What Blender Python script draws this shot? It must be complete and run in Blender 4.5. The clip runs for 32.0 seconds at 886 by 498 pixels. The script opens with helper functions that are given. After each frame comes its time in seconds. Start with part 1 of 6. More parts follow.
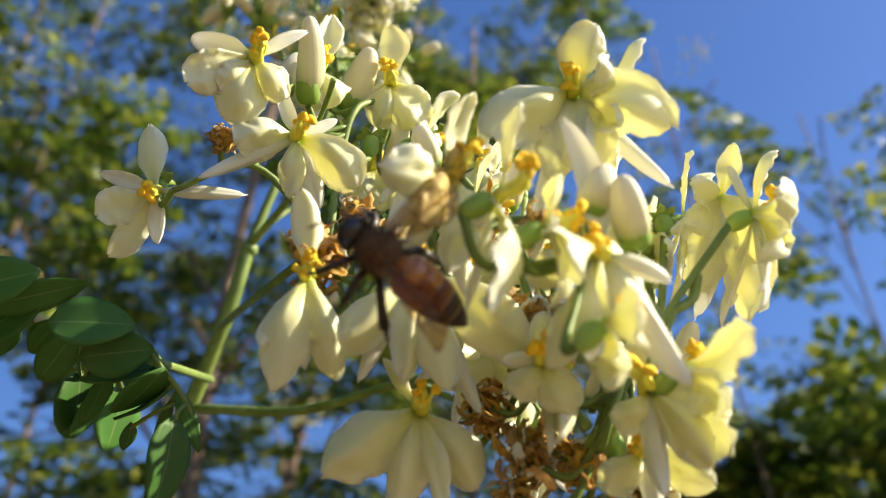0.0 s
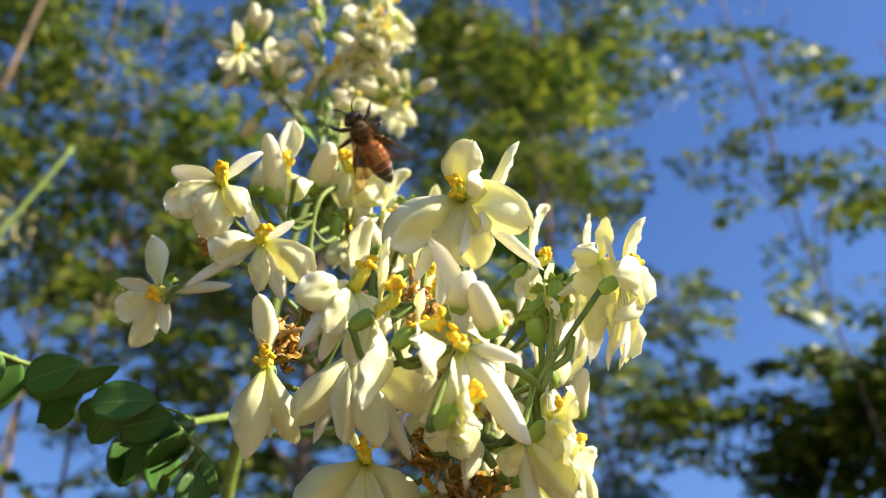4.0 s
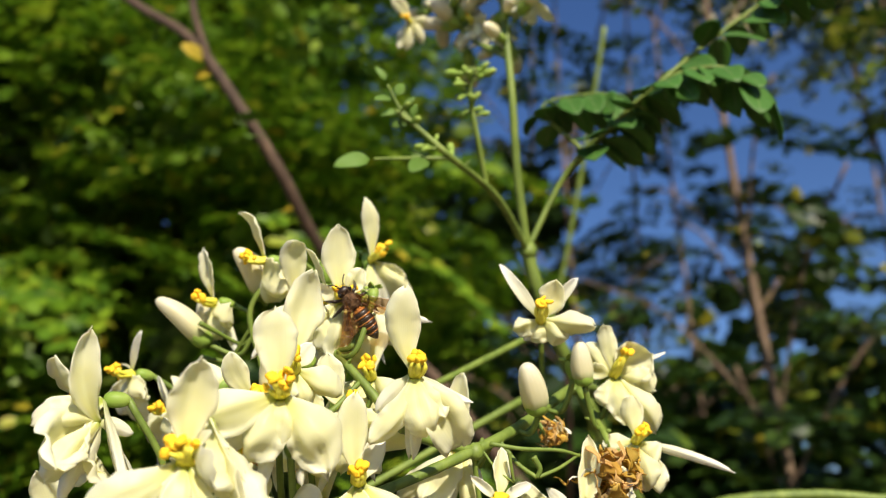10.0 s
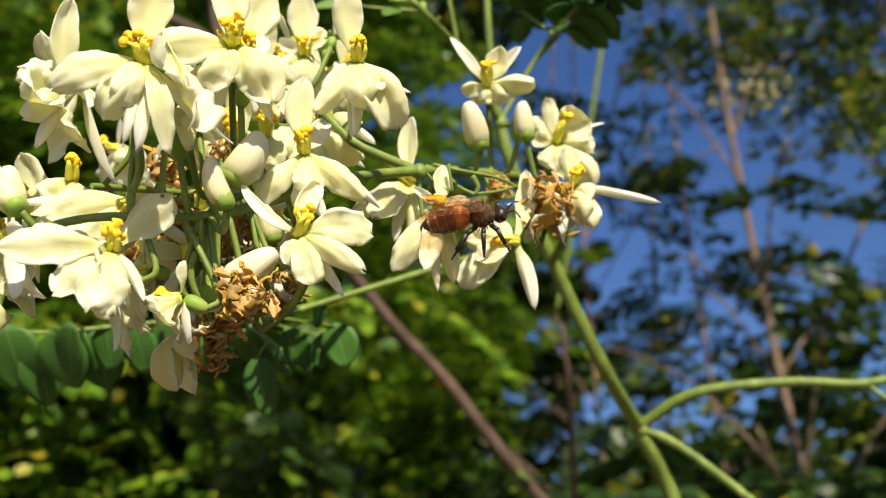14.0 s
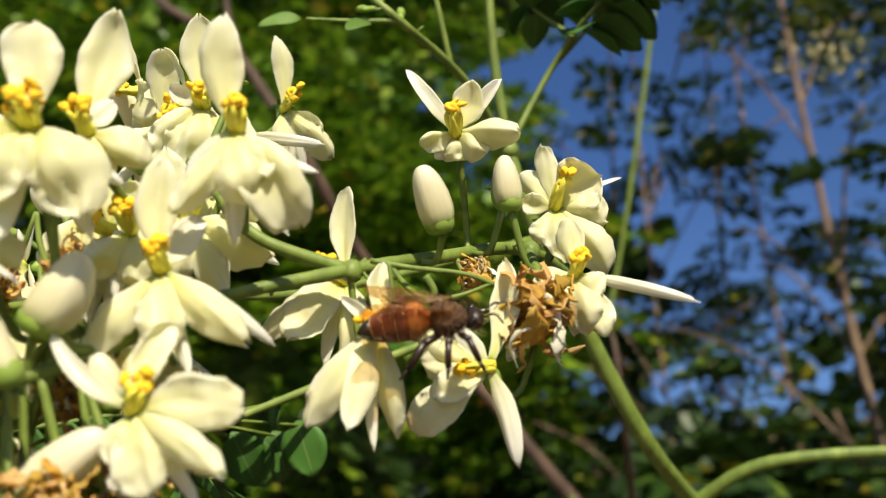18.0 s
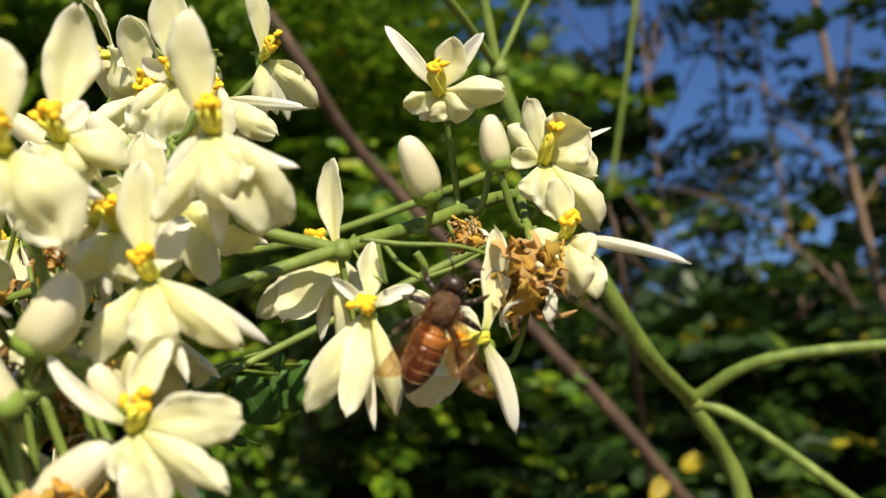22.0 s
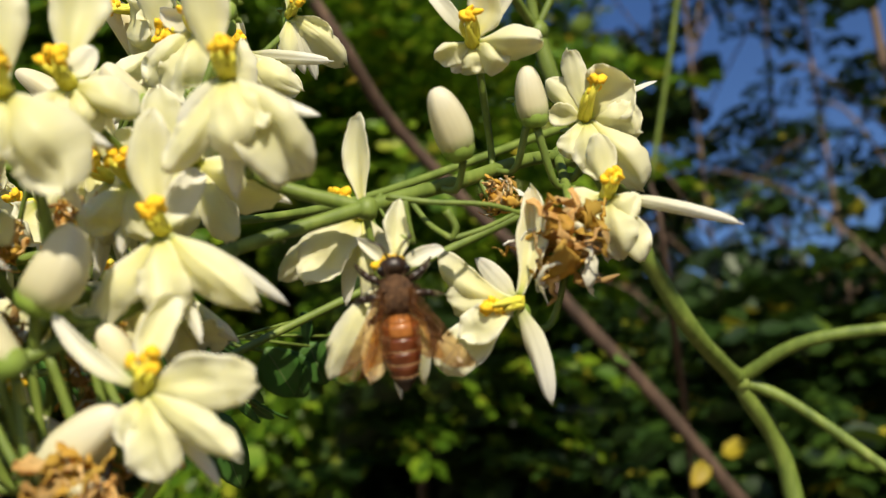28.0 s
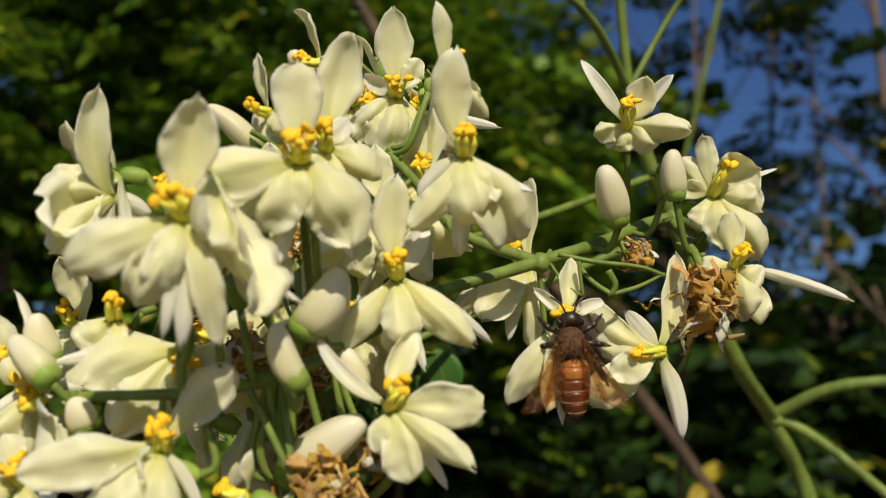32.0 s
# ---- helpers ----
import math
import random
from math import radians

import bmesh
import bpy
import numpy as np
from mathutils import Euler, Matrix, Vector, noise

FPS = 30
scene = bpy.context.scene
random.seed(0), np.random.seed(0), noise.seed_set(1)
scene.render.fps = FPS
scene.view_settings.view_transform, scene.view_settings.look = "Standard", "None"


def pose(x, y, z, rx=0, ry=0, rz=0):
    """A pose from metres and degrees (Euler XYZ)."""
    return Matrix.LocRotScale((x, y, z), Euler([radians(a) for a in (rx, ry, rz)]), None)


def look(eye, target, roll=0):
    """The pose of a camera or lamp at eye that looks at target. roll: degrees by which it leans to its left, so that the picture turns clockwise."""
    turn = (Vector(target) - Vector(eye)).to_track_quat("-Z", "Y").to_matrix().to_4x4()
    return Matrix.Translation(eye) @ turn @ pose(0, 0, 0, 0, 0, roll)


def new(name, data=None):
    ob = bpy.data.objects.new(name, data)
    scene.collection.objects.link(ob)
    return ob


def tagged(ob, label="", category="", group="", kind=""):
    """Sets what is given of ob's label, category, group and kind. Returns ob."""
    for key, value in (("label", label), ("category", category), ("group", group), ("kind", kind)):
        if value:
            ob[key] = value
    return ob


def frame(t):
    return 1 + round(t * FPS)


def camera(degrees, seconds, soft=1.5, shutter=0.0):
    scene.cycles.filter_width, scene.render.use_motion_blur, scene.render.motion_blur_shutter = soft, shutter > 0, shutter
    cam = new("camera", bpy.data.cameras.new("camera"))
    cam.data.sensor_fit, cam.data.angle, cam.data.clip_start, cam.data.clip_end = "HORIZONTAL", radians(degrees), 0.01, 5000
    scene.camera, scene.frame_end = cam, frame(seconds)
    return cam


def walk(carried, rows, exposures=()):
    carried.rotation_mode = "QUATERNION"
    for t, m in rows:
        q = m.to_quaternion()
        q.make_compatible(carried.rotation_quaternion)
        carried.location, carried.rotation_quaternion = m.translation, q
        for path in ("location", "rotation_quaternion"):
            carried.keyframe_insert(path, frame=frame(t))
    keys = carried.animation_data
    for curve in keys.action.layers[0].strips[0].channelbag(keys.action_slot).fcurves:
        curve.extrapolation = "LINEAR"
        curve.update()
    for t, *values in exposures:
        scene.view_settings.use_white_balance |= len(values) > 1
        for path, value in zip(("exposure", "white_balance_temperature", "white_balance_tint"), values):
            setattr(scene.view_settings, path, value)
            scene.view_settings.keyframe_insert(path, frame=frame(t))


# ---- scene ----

PATH = [
    (0.0, -0.0532, -0.1094, 1.6678, 128.81, 0.16, -12.78),
    (0.5, -0.0550, -0.1109, 1.6669, 129.07, 0.44, -12.67),
    (1.0, -0.0548, -0.1076, 1.6669, 128.07, 0.83, -12.02),
    (1.5, -0.0516, -0.1079, 1.6669, 127.75, 1.15, -11.49),
    (2.0, -0.0506, -0.1139, 1.6646, 128.63, 1.27, -11.48),
    (2.5, -0.0514, -0.1319, 1.6658, 129.12, 1.49, -10.61),
    (4.5, -0.0101, -0.1587, 1.6605, 125.99, 0.00, 0.00),
    (5.0, 0.0203, -0.1725, 1.6557, 125.37, -1.88, 6.55),
    (5.5, 0.0448, -0.1689, 1.6555, 124.28, -2.64, 13.49),
    (6.0, 0.0677, -0.1548, 1.6574, 123.33, -2.64, 20.57),
    (6.5, 0.0849, -0.1301, 1.6660, 122.79, -2.37, 28.74),
    (7.0, 0.0976, -0.1027, 1.6784, 121.79, -1.87, 36.82),
    (7.5, 0.1210, -0.0850, 1.6951, 120.34, -0.84, 44.62),
    (8.0, 0.1220, -0.0856, 1.7046, 118.12, 0.91, 51.35),
    (8.5, 0.1051, -0.0736, 1.7086, 115.85, 2.02, 53.17),
    (9.0, 0.1141, -0.0638, 1.7215, 113.40, 2.50, 54.73),
    (9.5, 0.1043, -0.0648, 1.7326, 111.04, 1.94, 55.43),
    (10.0, 0.1244, -0.0683, 1.7311, 111.25, 1.24, 55.52),
    (10.5, 0.1368, -0.0749, 1.7202, 111.41, 0.90, 55.44),
    (11.0, 0.1351, -0.0823, 1.7128, 111.51, 0.34, 55.00),
    (11.5, 0.1410, -0.0931, 1.7091, 111.47, -0.51, 54.14),
    (12.0, 0.1434, -0.0988, 1.7020, 111.38, -1.17, 53.40),
    (12.5, 0.1440, -0.0849, 1.6870, 111.19, -1.17, 53.47),
    (13.0, 0.1367, -0.0703, 1.6760, 111.68, -0.32, 54.00),
    (13.5, 0.1313, -0.0568, 1.6666, 114.21, 0.19, 55.25),
    (14.0, 0.1215, -0.0495, 1.6625, 116.96, 0.20, 56.79),
    (14.5, 0.1128, -0.0376, 1.6654, 118.60, 0.49, 57.76),
    (15.0, 0.1170, -0.0327, 1.6686, 120.41, 0.72, 58.79),
    (15.5, 0.1144, -0.0306, 1.6696, 120.77, 0.67, 60.13),
    (17.5, 0.1022, -0.0143, 1.6966, 117.74, -0.46, 60.60),
    (18.0, 0.1005, -0.0153, 1.7045, 115.40, -0.03, 61.26),
    (18.5, 0.1010, -0.0130, 1.7081, 113.55, -0.05, 61.12),
    (19.0, 0.1006, -0.0118, 1.7116, 112.23, 0.30, 61.24),
    (19.5, 0.0978, -0.0161, 1.7174, 110.39, 0.47, 60.90),
    (20.0, 0.0983, -0.0205, 1.7181, 108.61, 0.86, 61.87),
    (20.5, 0.1030, -0.0229, 1.7164, 107.92, 1.29, 62.23),
    (21.0, 0.1084, -0.0214, 1.7164, 107.42, 1.80, 62.23),
    (21.5, 0.1076, -0.0178, 1.7161, 106.85, 2.00, 62.29),
    (22.0, 0.1059, -0.0158, 1.7185, 106.81, 2.63, 62.44),
    (22.5, 0.1065, -0.0126, 1.7168, 106.71, 2.63, 62.42),
    (23.0, 0.1109, -0.0145, 1.7168, 106.90, 2.51, 62.32),
    (23.5, 0.1115, -0.0162, 1.7160, 106.90, 2.13, 62.34),
    (24.0, 0.1124, -0.0164, 1.7159, 106.70, 1.70, 62.27),
    (24.5, 0.1073, -0.0198, 1.7142, 106.88, 1.59, 62.53),
    (26.5, 0.1082, -0.0216, 1.7167, 106.69, 1.64, 62.54),
    (27.0, 0.1041, -0.0130, 1.7170, 106.20, 2.10, 62.51),
    (27.5, 0.1009, -0.0076, 1.7171, 105.97, 2.01, 63.93),
    (28.0, 0.0989, -0.0111, 1.7176, 105.83, 1.69, 64.82),
    (28.5, 0.0988, -0.0122, 1.7160, 105.76, 1.65, 64.94),
    (29.0, 0.1018, -0.0190, 1.7159, 105.69, 1.12, 65.13),
    (29.5, 0.1064, -0.0224, 1.7160, 105.57, 0.44, 65.10),
    (30.0, 0.1016, -0.0331, 1.7162, 105.72, -0.15, 65.27),
    (30.5, 0.1019, -0.0338, 1.7175, 105.63, -1.08, 64.20),
    (31.0, 0.1063, -0.0379, 1.7186, 105.99, -1.49, 63.60),
    (31.5, 0.1055, -0.0439, 1.7172, 106.00, -2.03, 63.41),
    (32.0, 0.1077, -0.0456, 1.7181, 105.94, -2.47, 62.66),
]
cam = camera(53.2, 32.0, soft=1.1)
cam.data.dof.use_dof = True
cam.data.dof.focus_distance = 0.146
cam.data.dof.aperture_fstop = 21.0
walk(cam, [(t, pose(*p)) for t, *p in PATH], exposures=[(0.0, 1.22), (2.5, 1.22), (5.0, 1.12), (8.0, 0.52), (9.0, 0.34), (10.0, 0.40), (12.0, 0.56), (15.0, 0.54), (18.0, 0.40), (23.0, 0.30), (27.0, 0.14), (30.0, -0.02), (32.0, -0.26)])

# ---- world and sun ----
SUN_YAW, SUN_UP = -108.0, 36.0   # degrees: heading of the sun from +y to the left, height
world = bpy.data.worlds.new("sky")
scene.world = world
world.use_nodes = True
sky = world.node_tree.nodes.new("ShaderNodeTexSky")
sky.sky_type, sky.sun_disc = "NISHITA", False
sky.sun_elevation, sky.sun_rotation = radians(SUN_UP), radians(-SUN_YAW)
sky.air_density, sky.dust_density, sky.ozone_density = 1.0, 0.5, 3.0
back = world.node_tree.nodes["Background"]
back.inputs["Strength"].default_value = 0.086
deep = world.node_tree.nodes.new("ShaderNodeHueSaturation")
deep.inputs["Saturation"].default_value = 1.2
deep.inputs["Hue"].default_value = 0.512
world.node_tree.links.new(sky.outputs["Color"], deep.inputs["Color"])
world.node_tree.links.new(deep.outputs["Color"], back.inputs["Color"])
lamp = bpy.data.lights.new("sun", "SUN")
lamp.energy, lamp.angle, lamp.color = 5.0, radians(0.5), (1.0, 0.89, 0.68)
sun_to = Vector((-math.sin(radians(SUN_YAW)) * math.cos(radians(SUN_UP)), math.cos(radians(SUN_YAW)) * math.cos(radians(SUN_UP)), math.sin(radians(SUN_UP))))
sun = new("sun", lamp)
sun.matrix_world = look(sun_to * 20, (0, 0, 0))


# ---- materials ----
def material(name):
    m = bpy.data.materials.new(name)
    m.use_nodes = True
    t = m.node_tree
    return m, t, t.nodes["Principled BSDF"], t.nodes["Material Output"]


def node(t, kind, **values):
    n = t.nodes.new(kind)
    for k, v in values.items():
        n.inputs[k].default_value = v
    return n


def ramp(t, source, stops):
    n = t.nodes.new("ShaderNodeValToRGB")
    while len(n.color_ramp.elements) < len(stops):
        n.color_ramp.elements.new(0.5)
    for e, (at, c) in zip(n.color_ramp.elements, stops):
        e.position, e.color = at, (*c, 1)
    t.links.new(source, n.inputs["Fac"])
    return n.outputs["Color"]


def mixed(t, a, b, fac, kind="MIX"):
    n = t.nodes.new("ShaderNodeMix")
    n.data_type, n.blend_type = "RGBA", kind
    for socket, v in ((n.inputs["Factor"], fac), (n.inputs["A"], a), (n.inputs["B"], b)):
        if hasattr(v, "links"):
            t.links.new(v, socket)
        else:
            socket.default_value = v if isinstance(v, float) else (*v, 1)
    return n.outputs["Result"]


def bump(t, shader, source, strength, distance):
    b = node(t, "ShaderNodeBump", Strength=strength, Distance=distance)
    t.links.new(source, b.inputs["Height"])
    t.links.new(b.outputs["Normal"], shader.inputs["Normal"])


def leafy(name, along, tint, translucence, rough, vein=0.5, spread=0.25, sheen=0.0, rib=None, rim=None, glow=None):
    """A thin plant skin: a colour along its length, patches, veins, and light that comes through it."""
    m, t, p, out = material(name)
    tc = t.nodes.new("ShaderNodeTexCoord")
    sep = t.nodes.new("ShaderNodeSeparateXYZ")
    t.links.new(tc.outputs["UV"], sep.inputs[0])
    col = ramp(t, sep.outputs["Y"], along)
    if rib:
        col = mixed(t, col, rib, ramp(t, sep.outputs["X"], [(0.47, (0, 0, 0)), (0.5, (1, 1, 1)), (0.53, (0, 0, 0))]))
    if rim:
        col = mixed(t, col, rim, ramp(t, sep.outputs["X"], [(0.0, (0.9, 0.9, 0.9)), (0.3, (0, 0, 0)), (0.7, (0, 0, 0)), (1.0, (0.9, 0.9, 0.9))]))
    info = t.nodes.new("ShaderNodeObjectInfo")
    blotch = node(t, "ShaderNodeTexNoise", Scale=160.0, Detail=4.0)
    t.links.new(tc.outputs["Object"], blotch.inputs["Vector"])
    col = mixed(t, col, mixed(t, col, tint, 1.0, "MULTIPLY"), ramp(t, blotch.outputs["Fac"], [(0.38, (0, 0, 0)), (0.72, (1, 1, 1))]))
    hue = node(t, "ShaderNodeHueSaturation")
    vary = node(t, "ShaderNodeMapRange")
    vary.inputs["To Min"].default_value, vary.inputs["To Max"].default_value = 1 - spread, 1 + spread * 0.4
    t.links.new(info.outputs["Random"], vary.inputs["Value"])
    t.links.new(vary.outputs["Result"], hue.inputs["Value"])
    t.links.new(col, hue.inputs["Color"])
    col = hue.outputs["Color"]
    wave = node(t, "ShaderNodeTexWave", Scale=5.5, Distortion=2.0, Detail=2.0)
    t.links.new(tc.outputs["UV"], wave.inputs["Vector"])
    t.links.new(col, p.inputs["Base Color"])
    p.inputs["Roughness"].default_value = rough
    p.inputs["Specular IOR Level"].default_value = 0.35
    p.inputs["Sheen Weight"].default_value = sheen
    bump(t, p, wave.outputs["Fac"], vein, 0.0003)
    trans = t.nodes.new("ShaderNodeBsdfTranslucent")
    t.links.new(mixed(t, col, glow, 1.0, "MULTIPLY") if glow else col, trans.inputs["Color"])
    mix = t.nodes.new("ShaderNodeMixShader")
    mix.inputs[0].default_value = translucence
    t.links.new(p.outputs[0], mix.inputs[1])
    t.links.new(trans.outputs[0], mix.inputs[2])
    t.links.new(mix.outputs[0], out.inputs["Surface"])
    return m


def solid(name, stops, scale, rough, relief=0.3, distance=0.0005, detail=5.0, stretch=(1, 1, 1), metal=0.0, coat=0.0):
    """Noise between colours, in the thing's own space, with relief of the same grain."""
    m, t, p, out = material(name)
    tc = t.nodes.new("ShaderNodeTexCoord")
    mp = t.nodes.new("ShaderNodeMapping")
    mp.inputs["Scale"].default_value = stretch
    t.links.new(tc.outputs["Object"], mp.inputs["Vector"])
    n = node(t, "ShaderNodeTexNoise", Scale=scale, Detail=detail, Roughness=0.62)
    t.links.new(mp.outputs["Vector"], n.inputs["Vector"])
    t.links.new(ramp(t, n.outputs["Fac"], stops), p.inputs["Base Color"])
    p.inputs["Roughness"].default_value, p.inputs["Metallic"].default_value, p.inputs["Coat Weight"].default_value = rough, metal, coat
    bump(t, p, n.outputs["Fac"], relief, distance)
    return m


def crown(name, stops, translucence=0.35):
    """Leaflets of a far tree, each of its own shade."""
    m, t, p, out = material(name)
    geo = t.nodes.new("ShaderNodeNewGeometry")
    col = ramp(t, geo.outputs["Random Per Island"], stops)
    t.links.new(col, p.inputs["Base Color"])
    p.inputs["Roughness"].default_value = 0.45
    trans = t.nodes.new("ShaderNodeBsdfTranslucent")
    t.links.new(col, trans.inputs["Color"])
    mix = t.nodes.new("ShaderNodeMixShader")
    mix.inputs[0].default_value = translucence
    t.links.new(p.outputs[0], mix.inputs[1])
    t.links.new(trans.outputs[0], mix.inputs[2])
    t.links.new(mix.outputs[0], out.inputs["Surface"])
    return m


PETAL = leafy("petal", [(0.0, (0.55, 0.68, 0.10)), (0.13, (0.86, 0.85, 0.38)), (0.36, (0.93, 0.925, 0.60)), (0.75, (0.955, 0.955, 0.74)), (1.0, (0.97, 0.97, 0.86))], (0.985, 0.97, 0.82), 0.44, 0.42, 0.05, 0.05, rim=(0.97, 0.97, 0.88), glow=(1.0, 0.985, 0.74))
SEPAL = leafy("sepal", [(0.0, (0.60, 0.66, 0.25)), (0.2, (0.86, 0.85, 0.64)), (1.0, (0.96, 0.955, 0.91))], (0.98, 0.97, 0.93), 0.38, 0.42, 0.05, 0.05)
BUD = leafy("bud_skin", [(0.0, (0.30, 0.44, 0.08)), (0.16, (0.46, 0.57, 0.17)), (0.36, (0.84, 0.81, 0.54)), (1.0, (0.93, 0.89, 0.74))], (0.97, 0.92, 0.80), 0.22, 0.45, 0.05, 0.10)
CALYX = leafy("calyx_skin", [(0.0, (0.24, 0.38, 0.06)), (1.0, (0.46, 0.58, 0.14))], (0.85, 0.95, 0.7), 0.2, 0.5, 0.05, 0.15)
STEM = solid("green_stem", [(0.3, (0.095, 0.15, 0.022)), (0.6, (0.19, 0.26, 0.045)), (0.8, (0.30, 0.35, 0.10))], 260.0, 0.55, 0.3, 0.0002, stretch=(1, 1, 0.25))
WOODY = solid("brown_stem", [(0.3, (0.045, 0.028, 0.018)), (0.55, (0.095, 0.058, 0.038)), (0.8, (0.19, 0.12, 0.075))], 90.0, 0.8, 0.6, 0.001, stretch=(1, 1, 0.3))
LEAFLET = leafy("leaflet_skin", [(0.0, (0.105, 0.23, 0.048)), (0.5, (0.085, 0.21, 0.042)), (1.0, (0.095, 0.22, 0.046))], (0.74, 0.95, 0.60), 0.34, 0.52, 0.0, 0.25, rib=(0.22, 0.30, 0.12))
YOUNG = leafy("young_leaflet", [(0.0, (0.16, 0.28, 0.05)), (1.0, (0.20, 0.34, 0.07))], (0.8, 0.95, 0.7), 0.35, 0.45, 0.4, 0.3)
FILAMENT = solid("filament_skin", [(0.3, (0.74, 0.70, 0.06)), (0.7, (0.86, 0.76, 0.10))], 900.0, 0.5)
ANTHER = solid("pollen", [(0.25, (0.90, 0.45, 0.015)), (0.5, (0.96, 0.60, 0.02)), (0.75, (0.98, 0.72, 0.04))], 1500.0, 0.85, 0.8, 0.0002)
WITHER = leafy("withered_petal", [(0.0, (0.80, 0.54, 0.16)), (0.5, (0.90, 0.68, 0.33)), (1.0, (0.78, 0.54, 0.22))], (0.84, 0.66, 0.42), 0.40, 0.75, 0.10, 0.4)
GOLD = leafy("wilting_petal", [(0.0, (0.66, 0.44, 0.06)), (1.0, (0.78, 0.54, 0.12))], (0.85, 0.65, 0.45), 0.35, 0.65, 0.08, 0.35)
YELLOWED = leafy("yellowed_leaf", [(0.0, (0.42, 0.36, 0.03)), (1.0, (0.62, 0.46, 0.03))], (0.85, 0.75, 0.5), 0.4, 0.5, 0.0, 0.2)
BARK = solid("bark", [(0.3, (0.090, 0.060, 0.042)), (0.55, (0.18, 0.122, 0.085)), (0.75, (0.30, 0.215, 0.150))], 30.0, 0.9, 0.8, 0.004, stretch=(1, 1, 0.4))
SOIL = solid("soil", [(0.3, (0.10, 0.075, 0.05)), (0.6, (0.17, 0.125, 0.08)), (0.8, (0.13, 0.14, 0.06))], 1.7, 0.95, 0.6, 0.02, detail=10.0)
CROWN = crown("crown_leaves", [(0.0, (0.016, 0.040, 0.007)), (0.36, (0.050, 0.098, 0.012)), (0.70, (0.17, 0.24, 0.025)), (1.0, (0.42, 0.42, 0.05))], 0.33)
# Darker copy of the crown leaves: shade and silhouette put into the colour.
DIMMED = crown("dimmed_leaves", [(0.0, (0.012, 0.032, 0.006)), (0.55, (0.022, 0.055, 0.008)), (0.85, (0.050, 0.105, 0.012)), (0.96, (0.12, 0.19, 0.018)), (1.0, (0.50, 0.40, 0.03))], 0.22)
# Shade below and behind the bright tree, put into the leaf colour.
SHADED = crown("shaded_leaves", [(0.0, (0.009, 0.024, 0.005)), (0.55, (0.018, 0.046, 0.008)), (0.86, (0.050, 0.105, 0.012)), (0.975, (0.14, 0.21, 0.018)), (1.0, (0.45, 0.36, 0.03))], 0.22)
# Sunlight on the foliage is put into this brighter copy's colour.
SUNLIT = crown("sunlit_leaves", [(0.0, (0.040, 0.105, 0.006)), (0.5, (0.12, 0.24, 0.012)), (0.9, (0.22, 0.34, 0.018)), (0.985, (0.36, 0.38, 0.03)), (1.0, (0.55, 0.40, 0.03))], 0.36)
BLOSSOM = crown("far_blossom", [(0.0, (0.55, 0.48, 0.20)), (1.0, (0.75, 0.70, 0.42))], 0.3)


# ---- building helpers ----
def mesh_of(name, verts, faces, material, uvs=None, smooth=True):
    me = bpy.data.meshes.new(name)
    me.from_pydata([tuple(v) for v in verts], [], [tuple(f) for f in faces])
    if uvs is not None:
        layer = me.uv_layers.new()
        index = np.empty(len(me.loops), dtype=np.int32)
        me.loops.foreach_get("vertex_index", index)
        layer.data.foreach_set("uv", np.asarray(uvs, dtype=np.float32)[index].ravel())
    me.materials.append(material)
    if smooth:
        me.polygons.foreach_set("use_smooth", [True] * len(me.polygons))
    me.update()
    return me


def part(name, me, parent, label=""):
    ob = new(name, me)
    ob.parent = parent
    return tagged(ob, label) if label else ob


def thing(name, m, label, category, group="", kind=""):
    ob = new(name)
    ob.empty_display_size = 0.005
    ob.matrix_world = m
    return tagged(ob, label, category, group, kind)


def tube(points, radii, sides=8):
    """A closed tube along points; each radius belongs to its point."""
    points = [Vector(p) for p in points]
    n = len(points)
    if not hasattr(radii, "__len__"):
        radii = [radii] * n
    verts, faces, uvs = [], [], []
    side = None
    for i, p in enumerate(points):
        d = (points[min(i + 1, n - 1)] - points[max(i - 1, 0)]).normalized()
        if side is None:
            side = d.orthogonal().normalized()
        side = (side - d * side.dot(d)).normalized()
        other = d.cross(side)
        for k in range(sides):
            a = 2 * math.pi * k / sides
            verts.append(p + (side * math.cos(a) + other * math.sin(a)) * radii[i])
            uvs.append((k / sides, i / max(1, n - 1)))
    for i in range(n - 1):
        for k in range(sides):
            a, b = i * sides + k, i * sides + (k + 1) % sides
            faces.append((a, b, b + sides, a + sides))
    faces.append(tuple(reversed(range(sides))))
    faces.append(tuple(range((n - 1) * sides, n * sides)))
    return verts, faces, uvs


def spline(points, steps=6):
    """Points on a smooth line through the given ones."""
    pts = [Vector(p) for p in points]
    pts = [pts[0] * 2 - pts[1], *pts, pts[-1] * 2 - pts[-2]]
    out = []
    for i in range(1, len(pts) - 2):
        a, b, c, d = pts[i - 1:i + 3]
        for k in range(steps):
            s = k / steps
            out.append(0.5 * (2 * b + (c - a) * s + (2 * a - 5 * b + 4 * c - d) * s * s + (3 * b - a - 3 * c + d) * s ** 3))
    return out + [pts[-2]]


def taper(a, b, n):
    return [a + (b - a) * i / max(1, n - 1) for i in range(n)]


